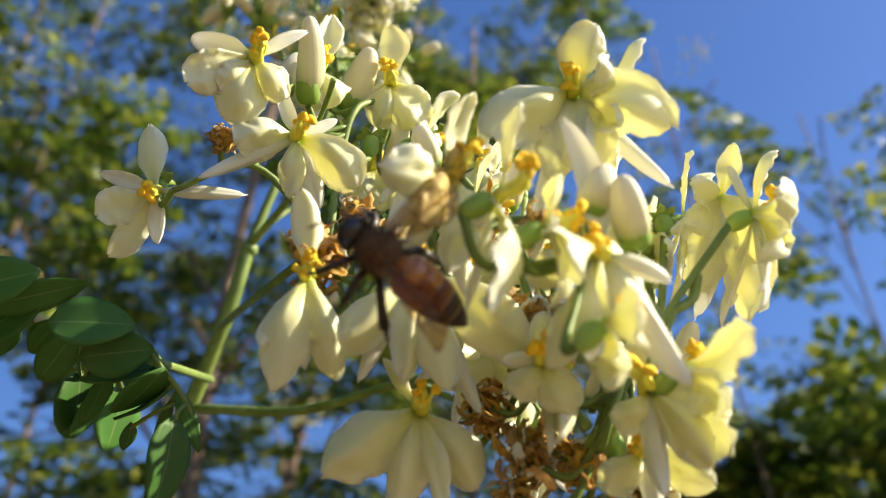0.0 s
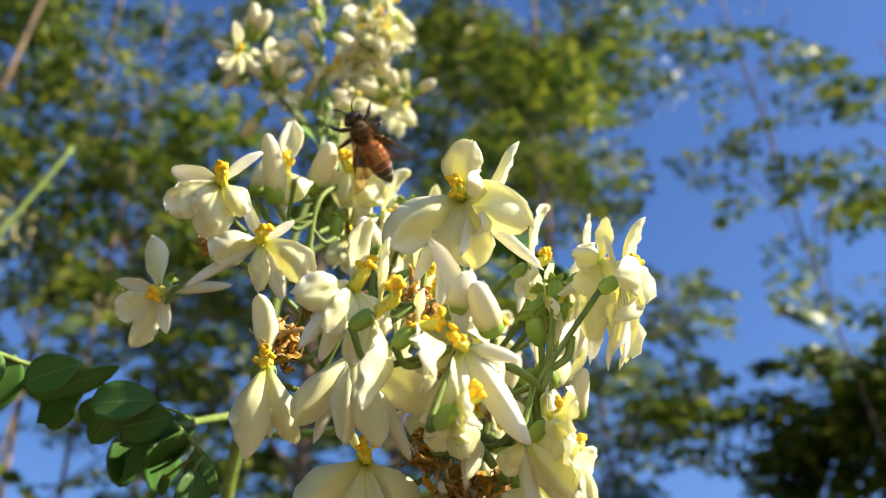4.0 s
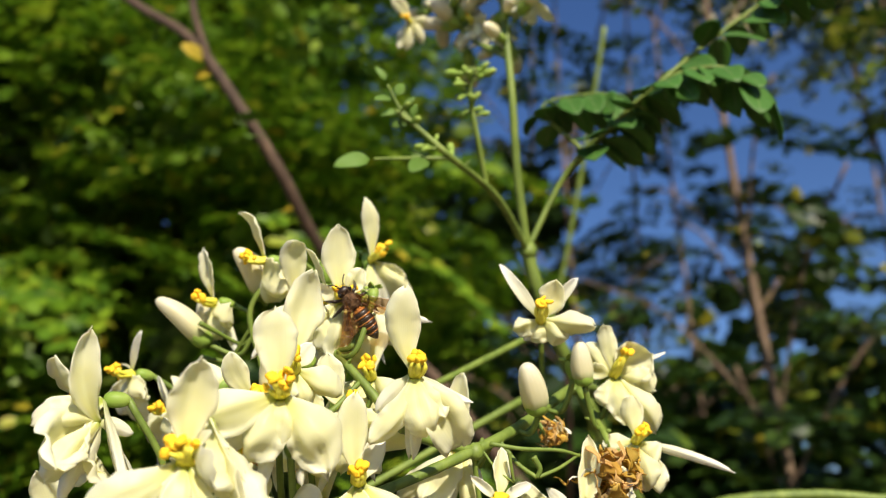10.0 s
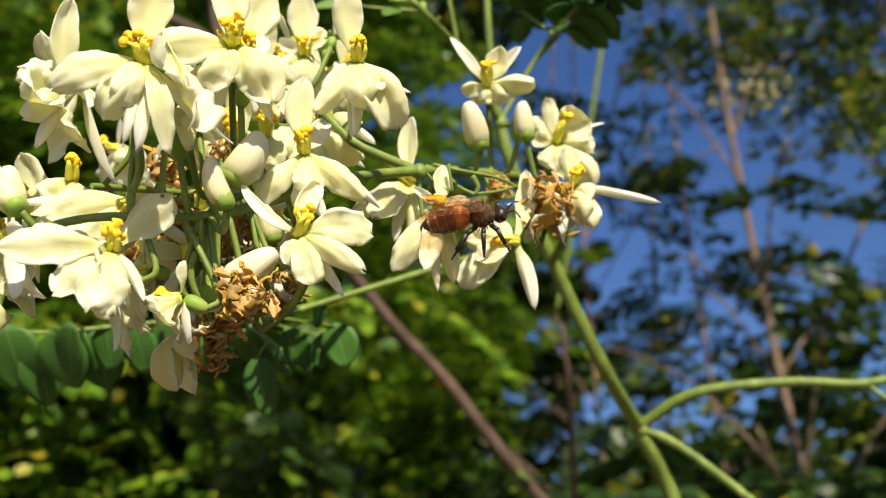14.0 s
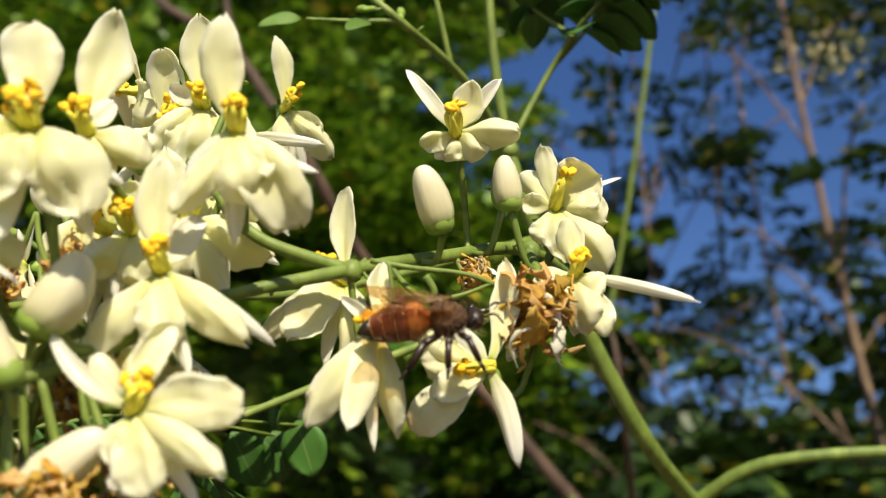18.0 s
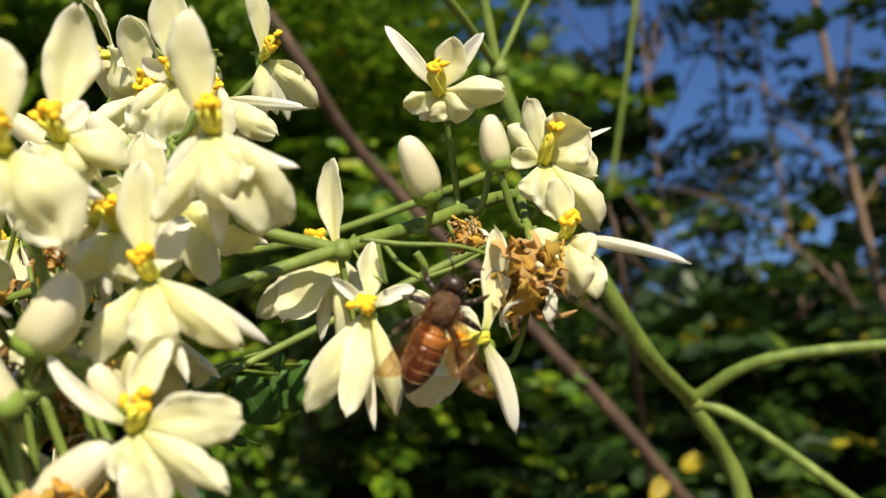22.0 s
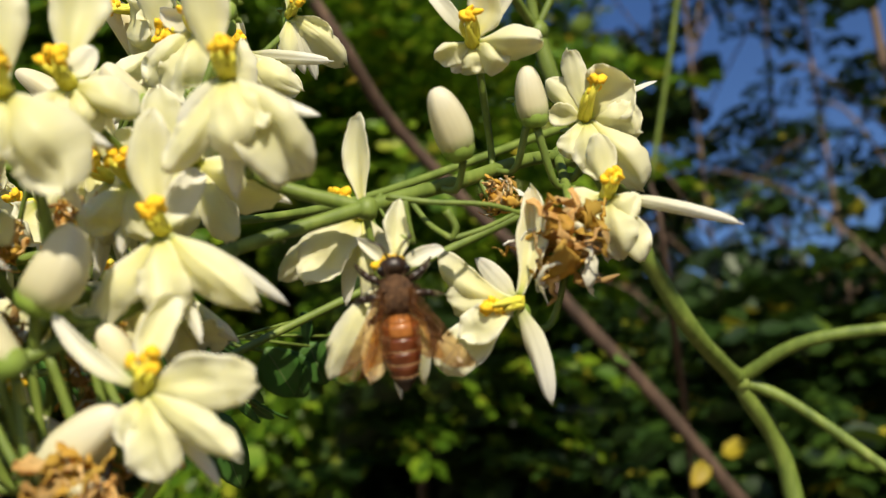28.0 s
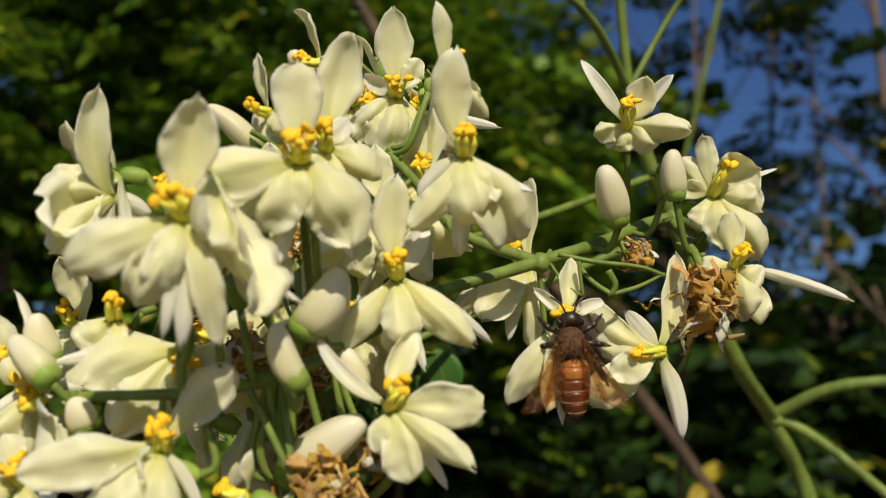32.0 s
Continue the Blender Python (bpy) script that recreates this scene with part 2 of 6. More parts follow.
def blade(length, width, clock, lean, curl, side, rng, kind="p", thick=0.00017, rows=19, cols=11):
    """A petal from the origin, as a closed skin: clock turns it round the flower's axis z, lean tips it from z, curl bends it
    on its way and side bends it in its own plane. A narrow claw opens into a hollow scoop with a ragged rim."""
    p = Vector((0, 0, 0))
    petal = kind == "p"
    spread = 0.26 if petal else 0.42
    curl, side = curl + rng.uniform(-12, 12), side + rng.uniform(-18, 18)
    clock = clock + rng.uniform(-4, 4)
    down = math.cos(radians(clock)) < 0.2
    phase = rng.uniform(0, 40)
    if petal and down:
        width, lean = width * 0.92, lean + 16 * noise.noise((phase, 2.2, 7.1))
    elif petal:
        width, side = width * 0.93, side + 45 * noise.noise((phase, 5.2, 3.3))
    cup = rng.uniform(-1.25, -0.55) if down else rng.uniform(0.08, 0.36) * rng.choice((-1, 1, 1))
    hook = (rng.uniform(-70, 15) if down else rng.uniform(-40, 30)) if petal else rng.uniform(-25, 25)
    fold = rng.uniform(0.06, 0.26) if petal else 0.08
    crease = (0.62 if down else 0.22) if petal else 0.15
    seam, bend = rng.uniform(-0.5, 0.5), (rng.uniform(-0.25, 0.20) if down else rng.uniform(-0.2, 0.25)) if petal else 0.2
    wrinkle = (0.17 if down else 0.07) if petal else 0.06
    lips = ((rng.uniform(-0.10, 0.90), rng.uniform(-0.10, 0.90)) if down else (rng.uniform(-0.3, 0.3), rng.uniform(-0.3, 0.3))) if petal else (0.1, 0.1)
    rag = 0.24 if petal else 0.04
    frill = (0.75 if down else 0.35) if petal else 0.2
    skew = rng.uniform(-0.14, 0.14)
    twist = rng.uniform(-22, 22) if petal else rng.uniform(-35, 35)
    peak = rng.uniform(0.56, 0.68) if petal else 0.5
    blunt = rng.uniform(1.25, 2.2) if petal else 1.8
    top, under, uvs = [], [], []
    for i in range(rows):
        s = i / (rows - 1)
        a = radians(lean + curl * s + hook * max(0.0, (s - 0.68) / 0.32) ** 1.6)
        c = radians(clock + side * (s - 0.5))
        r = Vector((math.sin(c), math.cos(c), 0))
        d = r * math.sin(a) + Vector((0, 0, 1)) * math.cos(a)
        if i:
            p = p + d * (length / (rows - 1))
        n = Vector((0, 0, 1)) * math.sin(a) - r * math.cos(a)
        t = d.cross(n)
        tw = radians(twist * s)
        t, n = t * math.cos(tw) + n * math.sin(tw), n * math.cos(tw) - t * math.sin(tw)
        rise = min(1, s / (0.55 if petal else 0.35))
        rise = rise * rise * (3 - 2 * rise)
        fall = 1.0 if s < peak else math.sqrt(max(0.0, 1 - ((s - peak) / (1 - peak)) ** blunt))
        w = width / 2 * (spread + (1 - spread) * rise) * max(fall, 0.12)
        for j in range(cols):
            u = j / (cols - 1) * 2 - 1
            edge = 1 + rag * abs(u) * (noise.noise((s * 2.6 + phase, 9.0 * (u > 0), 0.3)) + 0.45 * s * noise.noise((s * 11 + phase, 5.0 * (u > 0), 2.3)))
            x = (u + skew * s) * w * edge
            open_up = min(1, 2.2 * s)
            z = cup * w * (u * u - 0.30) * open_up * (1.15 if u * skew > 0 else 0.85)
            z += fold * w * math.cos(3.3 * u + phase) * open_up
            z += crease * w * s * noise.noise((u * 1.2 + phase, s * 3.0 + phase, 0.5))
            z += bend * w * open_up * (math.sqrt((u - seam * (1.3 - s)) ** 2 + 0.012) - 0.5)
            z += wrinkle * w * s * noise.noise((u * 3.2 + phase, s * 6.5, 4.4))
            z += lips[u > 0] * w * open_up * u ** 4
            z += frill * w * s * abs(u) ** 3 * noise.noise((s * 9.0 + phase, 4.0 * (u > 0), 8.1))
            z -= 0.08 * w * math.exp(-(u * 5) ** 2)
            q = p + t * x + n * z
            if i == rows - 1:
                q += d * length * 0.06 * noise.noise((u * 2.4 + phase, 1.7, 3.3))
            h = thick * (0.35 + 0.65 * (1 - u * u)) * (1.3 - 0.6 * s)
            top.append(q + n * h)
            under.append(q - n * h)
            uvs.append((j / (cols - 1), s))
    verts = top + under
    off = len(top)
    faces = []
    for i in range(rows - 1):
        for j in range(cols - 1):
            a = i * cols + j
            faces.append((a, a + 1, a + cols + 1, a + cols))
            faces.append((a + off, a + off + cols, a + off + cols + 1, a + off + 1))
    rim = [i * cols for i in range(rows)] + [(rows - 1) * cols + j for j in range(1, cols)] + [i * cols + cols - 1 for i in range(rows - 2, -1, -1)] + list(range(cols - 2, 0, -1))
    for a, b in zip(rim, rim[1:] + rim[:1]):
        faces.append((a, b, b + off, a + off))
    return verts, faces, uvs + uvs


def egg(centre, axis, length, width, rows=8, cols=10, blunt=0.0, ridges=0, deep=0.0):
    """A closed egg along axis from its base; ridges cut shallow seams."""
    axis = Vector(axis).normalized()
    x = axis.orthogonal().normalized()
    y = axis.cross(x)
    verts, faces, uvs = [], [], []
    for i in range(rows + 1):
        s = i / rows
        r = math.sin(math.pi * min(1, s ** (0.85 + blunt))) ** 0.75 if 0 < i < rows else 0.03
        for k in range(cols):
            a = 2 * math.pi * k / cols
            rr = r * (1 - deep * (0.5 + 0.5 * math.cos(a * ridges)) ** 6) if ridges else r
            verts.append(Vector(centre) + axis * (length * (0.5 - 0.5 * math.cos(math.pi * s))) + (x * math.cos(a) + y * math.sin(a)) * (width / 2 * rr))
            uvs.append((k / cols, s))
    for i in range(rows):
        for k in range(cols):
            a, b = i * cols + k, i * cols + (k + 1) % cols
            faces.append((a, b, b + cols, a + cols))
    faces.append(tuple(reversed(range(cols))))
    faces.append(tuple(range(rows * cols, (rows + 1) * cols)))
    return verts, faces, uvs


def joined(pieces):
    verts, faces, uvs = [], [], []
    for v, f, u in pieces:
        n = len(verts)
        verts += list(v)
        uvs += list(u)
        faces += [tuple(i + n for i in q) for q in f]
    return verts, faces, uvs

# ---- ground ----
def ground():
    n, half = 60, 400.0
    axis = np.sign(np.linspace(-1, 1, n)) * np.abs(np.linspace(-1, 1, n)) ** 3 * half
    verts = [(x, y, 0.05 * noise.noise((x * 0.4, y * 0.4, 0.0)) if abs(x) < 40 and abs(y) < 40 else 0.0) for y in axis for x in axis]
    faces = [(j * n + i, j * n + i + 1, (j + 1) * n + i + 1, (j + 1) * n + i) for j in range(n - 1) for i in range(n - 1)]
    ob = new("ground", mesh_of("ground", verts, faces, SOIL))
    tagged(ob, "bare brown garden soil with sparse grass", "ground", kind="structure")


ground()


# ---- trees behind ----
def heading(yaw, dist, z=0.0):
    return Vector((-math.sin(radians(yaw)) * dist, math.cos(radians(yaw)) * dist, z))


def fronds(origins, ways, rng, length=0.34, leaf=0.028, pinnae=8, pairs=4):
    """Feathery leaves from the origins along the ways, as arrays of leaflets of two folded halves each."""
    def unit(a):
        return a / (np.linalg.norm(a, axis=-1, keepdims=True) + 1e-9)

    o, w = np.asarray(origins, float), unit(np.asarray(ways, float))
    n = len(o)
    side = unit(np.cross(w, (0, 0, 1.0)))
    up = np.cross(side, w)
    ln = length * rng.uniform(0.7, 1.2, (n, 1))
    tip = rng.normal(0, 0.45, (n, 3))
    all_verts = []
    for k in range(pinnae):
        s = 0.2 + 0.8 * k / (pinnae - 1)
        base = o + w * ln * s + np.array((0, 0, -0.25)) * ln * s * s
        if k < pinnae - 1:
            pin = unit(side * (1 if k % 2 else -1) * (1 - 0.55 * s) + w * 0.55 + up * rng.uniform(-0.18, 0.12, (n, 1)))
        else:
            pin = w
        pl = ln * 0.42 * (1.1 - 0.6 * s)
        pside = np.cross(pin, up)
        for j in range(pairs):
            q = base + pin * pl * (0.25 + 0.75 * j / (pairs - 1)) + np.array((0, 0, -0.12)) * pl * (j / pairs) ** 2
            for sg in (-1, 1):
                d = unit(pside * sg + pin * 0.5 + rng.normal(0, 0.16, (n, 3)) + np.array((0, 0, -0.35)))
                t = unit(np.cross(d, up + tip + rng.normal(0, 0.22, (n, 3))))
                nn = np.cross(t, d)
                sz = leaf * rng.uniform(0.7, 1.25, (n, 1))
                all_verts.append(np.stack([q, q + d * sz * 0.35 + t * sz * 0.30 + nn * sz * 0.06, q + d * sz * 0.78 + t * sz * 0.26 + nn * sz * 0.05, q + d * sz,
                                           q + d * sz * 0.78 - t * sz * 0.26 + nn * sz * 0.05, q + d * sz * 0.35 - t * sz * 0.30 + nn * sz * 0.06], axis=1))
    verts = np.concatenate(all_verts).reshape(-1, 3)
    base = np.arange(len(verts) // 6)[:, None] * 6
    return verts, np.concatenate([base + np.array([[0, 1, 2, 3]]), base + np.array([[0, 3, 4, 5]])])


def leaf_mesh(name, verts, faces, material):
    me = bpy.data.meshes.new(name)
    me.vertices.add(len(verts))
    me.vertices.foreach_set("co", np.asarray(verts, dtype=np.float32).ravel())
    me.loops.add(faces.size)
    me.loops.foreach_set("vertex_index", faces.astype(np.int32).ravel())
    me.polygons.add(len(faces))
    me.polygons.foreach_set("loop_start", np.arange(len(faces), dtype=np.int32) * 4)
    me.materials.append(material)
    me.update(calc_edges=True)
    return me


def limb_mesh(lines, material, name="trunk"):
    pieces = []
    for pts, r0, r1, sides in lines:
        pp = spline(pts, 5)
        pieces.append(tube(pp, taper(r0, r1, len(pp)), sides))
    v, f, u = joined(pieces)
    return mesh_of(name, v, f, material, u)


def slender_tree(yaw, dist, height, radius, lean, crowns, seed, blossoms=(), leaf=0.034, skin=CROWN, label="slender drumstick tree with feathery green leaves and pale bark"):
    rng = np.random.default_rng(seed)
    foot = heading(yaw, dist)
    ob = thing("drumstick_tree", Matrix.Translation(foot), label, "tree", "trees behind the blossom")
    top = Vector((lean[0], lean[1], height))
    trunk = [(0, 0, -0.05), (lean[0] * 0.2 + 0.03, lean[1] * 0.3, height * 0.3), (lean[0] * 0.55 - 0.03, lean[1] * 0.6, height * 0.65), tuple(top)]
    part("trunk", limb_mesh([(trunk, radius, radius * 0.45, 10)], BARK), ob)
    line = spline(trunk, 12)
    leaves, faces, total = [], [], 0
    for zc, out, n, spread in crowns:
        origins, ways, clumps = [], [], []
        for i in range(max(4, n // 9)):
            a, r, z = rng.uniform(0, 2 * math.pi), out * math.sqrt(rng.uniform(0.15, 1)), zc + rng.normal(0, spread)
            at = line[min(len(line) - 1, max(0, int(z / height * (len(line) - 1))))]
            clumps.append((at, Vector((at.x + math.cos(a) * r, at.y + math.sin(a) * r, z)), a))
        for i in range(n):
            at, c, a = clumps[i % len(clumps)]
            k = (i // len(clumps)) % 9
            along = at.lerp(c, 0.30 + 0.80 * k / 9)
            origins.append(np.array(along) + rng.normal(0, 0.02, 3))
            b = a + (0.95 if k % 2 else -0.95) * (1 - 0.5 * k / 9) + rng.normal(0, 0.25)
            ways.append(np.array((math.cos(b), math.sin(b), rng.uniform(-0.35, 0.35))))
        v, f = fronds(origins, ways, rng, 0.30, leaf)
        leaves.append(v)
        faces.append(f + total)
        total += len(v)
        for at, c, a in clumps:
            part("limb", limb_mesh([([at - Vector((0, 0, 0.25)), at.lerp(c, 0.5) + Vector((0, 0, -0.04)), c], radius * 0.30, 0.004, 6)], BARK, "limb"), ob)
    part("crown", leaf_mesh("crown", np.concatenate(leaves), np.concatenate(faces), skin), ob)
    for x, y, z, r in blossoms:
        pieces = []
        for i in range(34):
            c = Vector((x, y, z)) + Vector(rng.normal(0, r * 0.5, 3).tolist())
            pieces.append(egg(c, rng.normal(0, 1, 3).tolist(), rng.uniform(0.012, 0.02), rng.uniform(0.006, 0.012), 3, 5))
        v, f, u = joined(pieces)
        part("blossom", mesh_of("blossom", v, f, BLOSSOM, u), ob, "cream blossom cluster")
    return ob


def leafy_mass(name, label, yaw0, yaw1, d0, d1, z0, z1, n, seed, material, stems=4, leaf=0.022, thin=0.0, frond=0.30, grain=1.3):
    rng = np.random.default_rng(seed)
    mid = heading((yaw0 + yaw1) / 2, (d0 + d1) / 2)
    ob = thing(name, Matrix.Translation(mid), label, "tree" if "tree" in name else "bush", "foliage behind the blossom")
    origins, ways, clumps = [], [], []
    while len(clumps) < max(4, n // 26):
        p = heading(rng.uniform(yaw0, yaw1), rng.uniform(d0, d1), rng.uniform(z0, z1)) - mid
        if noise.noise((p.x * grain + seed, p.y * grain, p.z * grain)) > thin - 0.35:
            clumps.append((p, rng.uniform(0.6, 1.35), Vector(rng.normal(0, 0.5, 3).tolist())))
    for i in range(n):
        c, k, drift = clumps[i % len(clumps)]
        a, rise = rng.uniform(0, 6.28), rng.uniform(-0.5, 0.9)
        w = Vector((math.cos(a), math.sin(a), rise)) + drift
        origins.append(np.array(c + w * frond * k * rng.uniform(0.0, 0.75)))
        ways.append(np.array(w))
    v, f = fronds(origins, ways, rng, frond, leaf, 7, 4)
    part("crown", leaf_mesh("crown", v, f, material), ob)
    lines = []
    for i in range(stems):
        foot = heading(yaw0 + (yaw1 - yaw0) * (i + 0.5) / stems, (d0 + d1) / 2 + 0.2 * (i % 2)) - mid
        o = Vector(origins[(i * 37) % n])
        tip = Vector((foot.x * 0.8 + o.x * 0.2, foot.y * 0.8 + o.y * 0.2, z1 * 0.9))
        lines.append(([(foot.x, foot.y, -0.05), foot.lerp(tip, 0.5) + Vector((0.08, -0.05, 0.0)), tip], 0.035, 0.008, 8))
    for i, (pts, r0, r1, sides) in enumerate(lines):
        part("trunk", limb_mesh([(pts, r0, r1, sides)], BARK), ob)
    return ob


slender_tree(6.7, 2.3, 5.2, 0.032, (0.14, 0.1), [(2.7, 0.6, 42, 0.30), (3.4, 0.7, 56, 0.35), (4.4, 0.7, 42, 0.4)], 3, [(-0.45, -0.4, 3.0, 0.07), (0.3, -0.5, 2.7, 0.07), (0.15, -0.3, 4.75, 0.12)])
# Trees with a skin given take the darker copy, painted as silhouettes.
slender_tree(33, 2.1, 4.6, 0.014, (0.1, -0.1), [(2.35, 0.5, 9, 0.12), (2.9, 0.6, 8, 0.12), (3.6, 0.6, 9, 0.2)], 4, [(0.3, -0.3, 2.9, 0.06)], leaf=0.037, skin=DIMMED)
slender_tree(42, 2.6, 4.2, 0.009, (0.1, 0.1), [(2.45, 0.5, 9, 0.12), (2.85, 0.5, 12, 0.12)], 25, leaf=0.037, skin=DIMMED)
slender_tree(4.5, 2.7, 5.6, 0.027, (0.7, 0.0), [(3.2, 0.7, 42, 0.4), (4.2, 0.8, 56, 0.5), (5.3, 0.7, 56, 0.4)], 5)
slender_tree(23, 2.7, 5.6, 0.014, (-0.2, 0.1), [(2.6, 0.7, 14, 0.35), (3.4, 0.8, 14, 0.45), (4.4, 0.8, 56, 0.5)], 6, [(-0.2, -0.6, 3.3, 0.07), (0.15, -0.3, 4.2, 0.13)])
slender_tree(-14, 2.3, 5.0, 0.018, (0.1, 0.1), [(3.1, 0.5, 36, 0.3), (3.9, 0.6, 45, 0.4), (4.6, 0.6, 45, 0.3)], 7, [(0.3, -0.2, 3.1, 0.08), (0.2, -0.3, 3.6, 0.07)])
slender_tree(-17, 2.7, 5.0, 0.012, (0.05, 0.1), [(2.9, 0.40, 27, 0.25), (3.6, 0.45, 36, 0.30), (4.3, 0.40, 27, 0.25)], 31)
slender_tree(-36, 2.4, 4.7, 0.008, (-0.05, 0.1), [(3.75, 0.30, 10, 0.15), (4.2, 0.30, 6, 0.15)], 21, [(0.0, -0.1, 4.45, 0.07)])
slender_tree(-46, 2.3, 4.0, 0.008, (0.0, 0.1), [(3.2, 0.40, 14, 0.15), (3.6, 0.30, 6, 0.12)], 22)
slender_tree(39, 2.4, 5.2, 0.009, (0.1, 0.1), [(3.95, 0.5, 9, 0.15), (4.4, 0.7, 14, 0.3)], 27)
slender_tree(50, 3.0, 5.0, 0.010, (0.1, 0.2), [(2.6, 0.8, 9, 0.2), (3.4, 0.9, 18, 0.3)], 8, leaf=0.037, skin=DIMMED)
slender_tree(45, 2.3, 3.9, 0.008, (-0.1, 0.1), [(2.15, 0.5, 12, 0.12), (2.6, 0.6, 9, 0.15), (3.1, 0.6, 12, 0.2)], 18, leaf=0.037, skin=DIMMED)
slender_tree(26, 2.5, 4.2, 0.009, (0.1, 0.1), [(2.25, 0.5, 28, 0.15), (2.95, 0.6, 8, 0.25)], 19)
slender_tree(16, 2.6, 4.4, 0.016, (0.0, 0.1), [(2.7, 0.5, 14, 0.25), (3.5, 0.6, 14, 0.3)], 20)
slender_tree(20, 2.2, 4.6, 0.010, (-0.1, 0.1), [(3.75, 0.5, 27, 0.2), (4.3, 0.7, 36, 0.3)], 24, [(-0.1, -0.3, 3.7, 0.09)])
# This mass carries its sunlight as a brighter leaf colour.
leafy_mass("broad_tree", "sunlit yellow-green tree mass with dark gaps", 65, 118, 1.7, 2.6, 2.45, 4.9, 2500, 11, SUNLIT, 5, 0.037, 0.30, 0.30, 0.95)
# Added backdrop: dark leaves paint the shade seen through the tree's gaps.
leafy_mass("broad_tree", "dark foliage backdrop painted as shade behind the sunlit tree", 60, 122, 2.8, 3.8, 0.5, 4.9, 1300, 16, SHADED, 4, 0.080, -0.5, 0.45, 0.6)
# The bush takes the bright copy, so its sunlight is in the colour.
leafy_mass("hedge_bush", "sunlit yellow-green bush against the dark undergrowth", 60, 92, 1.9, 2.6, 2.02, 2.42, 360, 29, SUNLIT, 3, 0.037, 0.15, 0.26, 1.1)
# The darkness here is shade painted into the leaves.
leafy_mass("hedge_bush", "dark shaded undergrowth below the sunlit tree", 60, 118, 1.9, 2.8, 0.7, 1.95, 700, 17, SHADED, 5, 0.052, -0.3, 0.30, 1.2)
# Shade inside these bushes comes from the darkened leaf colour.
leafy_mass("hedge_bush", "dense green bushes under the trees", -12, 64, 2.0, 3.2, 0.9, 2.05, 1500, 12, DIMMED, 6, 0.058, -0.02, 0.30, 1.5)
# Lighter CROWN leaves put the sun on this bush into its colour.
leafy_mass("hedge_bush", "round sunlit green bush", -62, -26, 2.0, 3.0, 0.5, 2.95, 1000, 13, CROWN, 3, 0.045, 0.0, 0.30, 1.5)
leafy_mass("broad_tree", "dark row of trees at the end of the garden", -62, 122, 5.5, 7.5, 0.8, 2.7, 1600, 15, DIMMED, 9, 0.16, -0.6, 0.9, 0.5)
leafy_mass("broad_tree", "green trees on the open side of the garden", 130, 300, 7.0, 10.0, 0.2, 3.0, 300, 14, DIMMED, 6, 0.10, 0.0, 0.7)

# ---- the flowering branch ----
STALK = [(-0.1356, 0.2311, 1.2000), (-0.1056, 0.2011, 1.6160), (-0.1056, 0.2011, 1.7160), (-0.1009, 0.1802, 1.7492), (-0.0825, 0.1486, 1.7593), (-0.0748, 0.1252, 1.7831), (-0.0662, 0.1019, 1.8089), (-0.0634, 0.0936, 1.8260)]
SIDE_RIGHT = [(-0.1009, 0.1802, 1.7492), (-0.0807, 0.1885, 1.7578), (-0.0575, 0.2102, 1.7593), (-0.0398, 0.2270, 1.7569), (-0.0207, 0.2416, 1.7607)]
SIDE_TWIG = [(-0.0398, 0.2270, 1.7569), (-0.0339, 0.2334, 1.7457), (-0.0345, 0.2448, 1.7272)]
SIDE_LOW = [(-0.1009, 0.1802, 1.7492), (-0.0921, 0.1938, 1.7406), (-0.0731, 0.2216, 1.7115), (-0.0592, 0.2327, 1.6963)]
ARM = [(-0.0709, 0.1189, 1.7871), (-0.0435, 0.0993, 1.7794), (-0.0205, 0.0687, 1.7737), (-0.0076, 0.0414, 1.7608), (-0.0044, 0.0273, 1.7546), (-0.0050, 0.0108, 1.7477), (-0.0092, 0.0009, 1.7440), (-0.0127, -0.0081, 1.7411)]
ARM_UP = [(-0.0044, 0.0273, 1.7546), (-0.0065, 0.0147, 1.7576), (-0.0116, 0.0084, 1.7667), (-0.0258, 0.0036, 1.7812)]
ARM_LEFT = [(-0.0050, 0.0108, 1.7477), (-0.0048, -0.0073, 1.7354), (-0.0052, -0.0188, 1.7306), (-0.0081, -0.0285, 1.7292), (-0.0196, -0.0374, 1.7293)]
ARM_BACK = [(-0.0685, 0.1078, 1.8067), (-0.0580, 0.0450, 1.7750), (-0.0460, 0.0080, 1.7620), (-0.0340, -0.0120, 1.7520), (-0.0220, -0.0280, 1.7420)]
ARM_FAR = [(-0.0460, 0.0080, 1.7620), (-0.0600, 0.0000, 1.7700), (-0.0720, 0.0020, 1.7640)]
ARM_TOP = [(-0.0460, 0.0080, 1.7620), (-0.0460, 0.0040, 1.7760), (-0.0440, 0.0000, 1.7880), (-0.0360, 0.0060, 1.7980)]
ARM_DRY = [(-0.0205, 0.0687, 1.7737), (-0.0017, 0.0574, 1.7597), (0.0018, 0.0557, 1.7521)]
TWIG_LEFT = [(-0.0634, 0.0936, 1.8260), (-0.0516, 0.0736, 1.8338), (-0.0430, 0.0523, 1.8366), (-0.0454, 0.0443, 1.8434), (-0.0475, 0.0378, 1.8486)]
TWIG_BUD = [(-0.0523, 0.0707, 1.8365), (-0.0477, 0.0645, 1.8490), (-0.0454, 0.0608, 1.8592), (-0.0424, 0.0601, 1.8665)]
TWIG_UP = [(-0.0634, 0.0936, 1.8260), (-0.0576, 0.0866, 1.8485), (-0.0520, 0.0815, 1.8722), (-0.0530, 0.0807, 1.9038), (-0.0545, 0.0812, 1.9300), (-0.0560, 0.0818, 1.9560)]
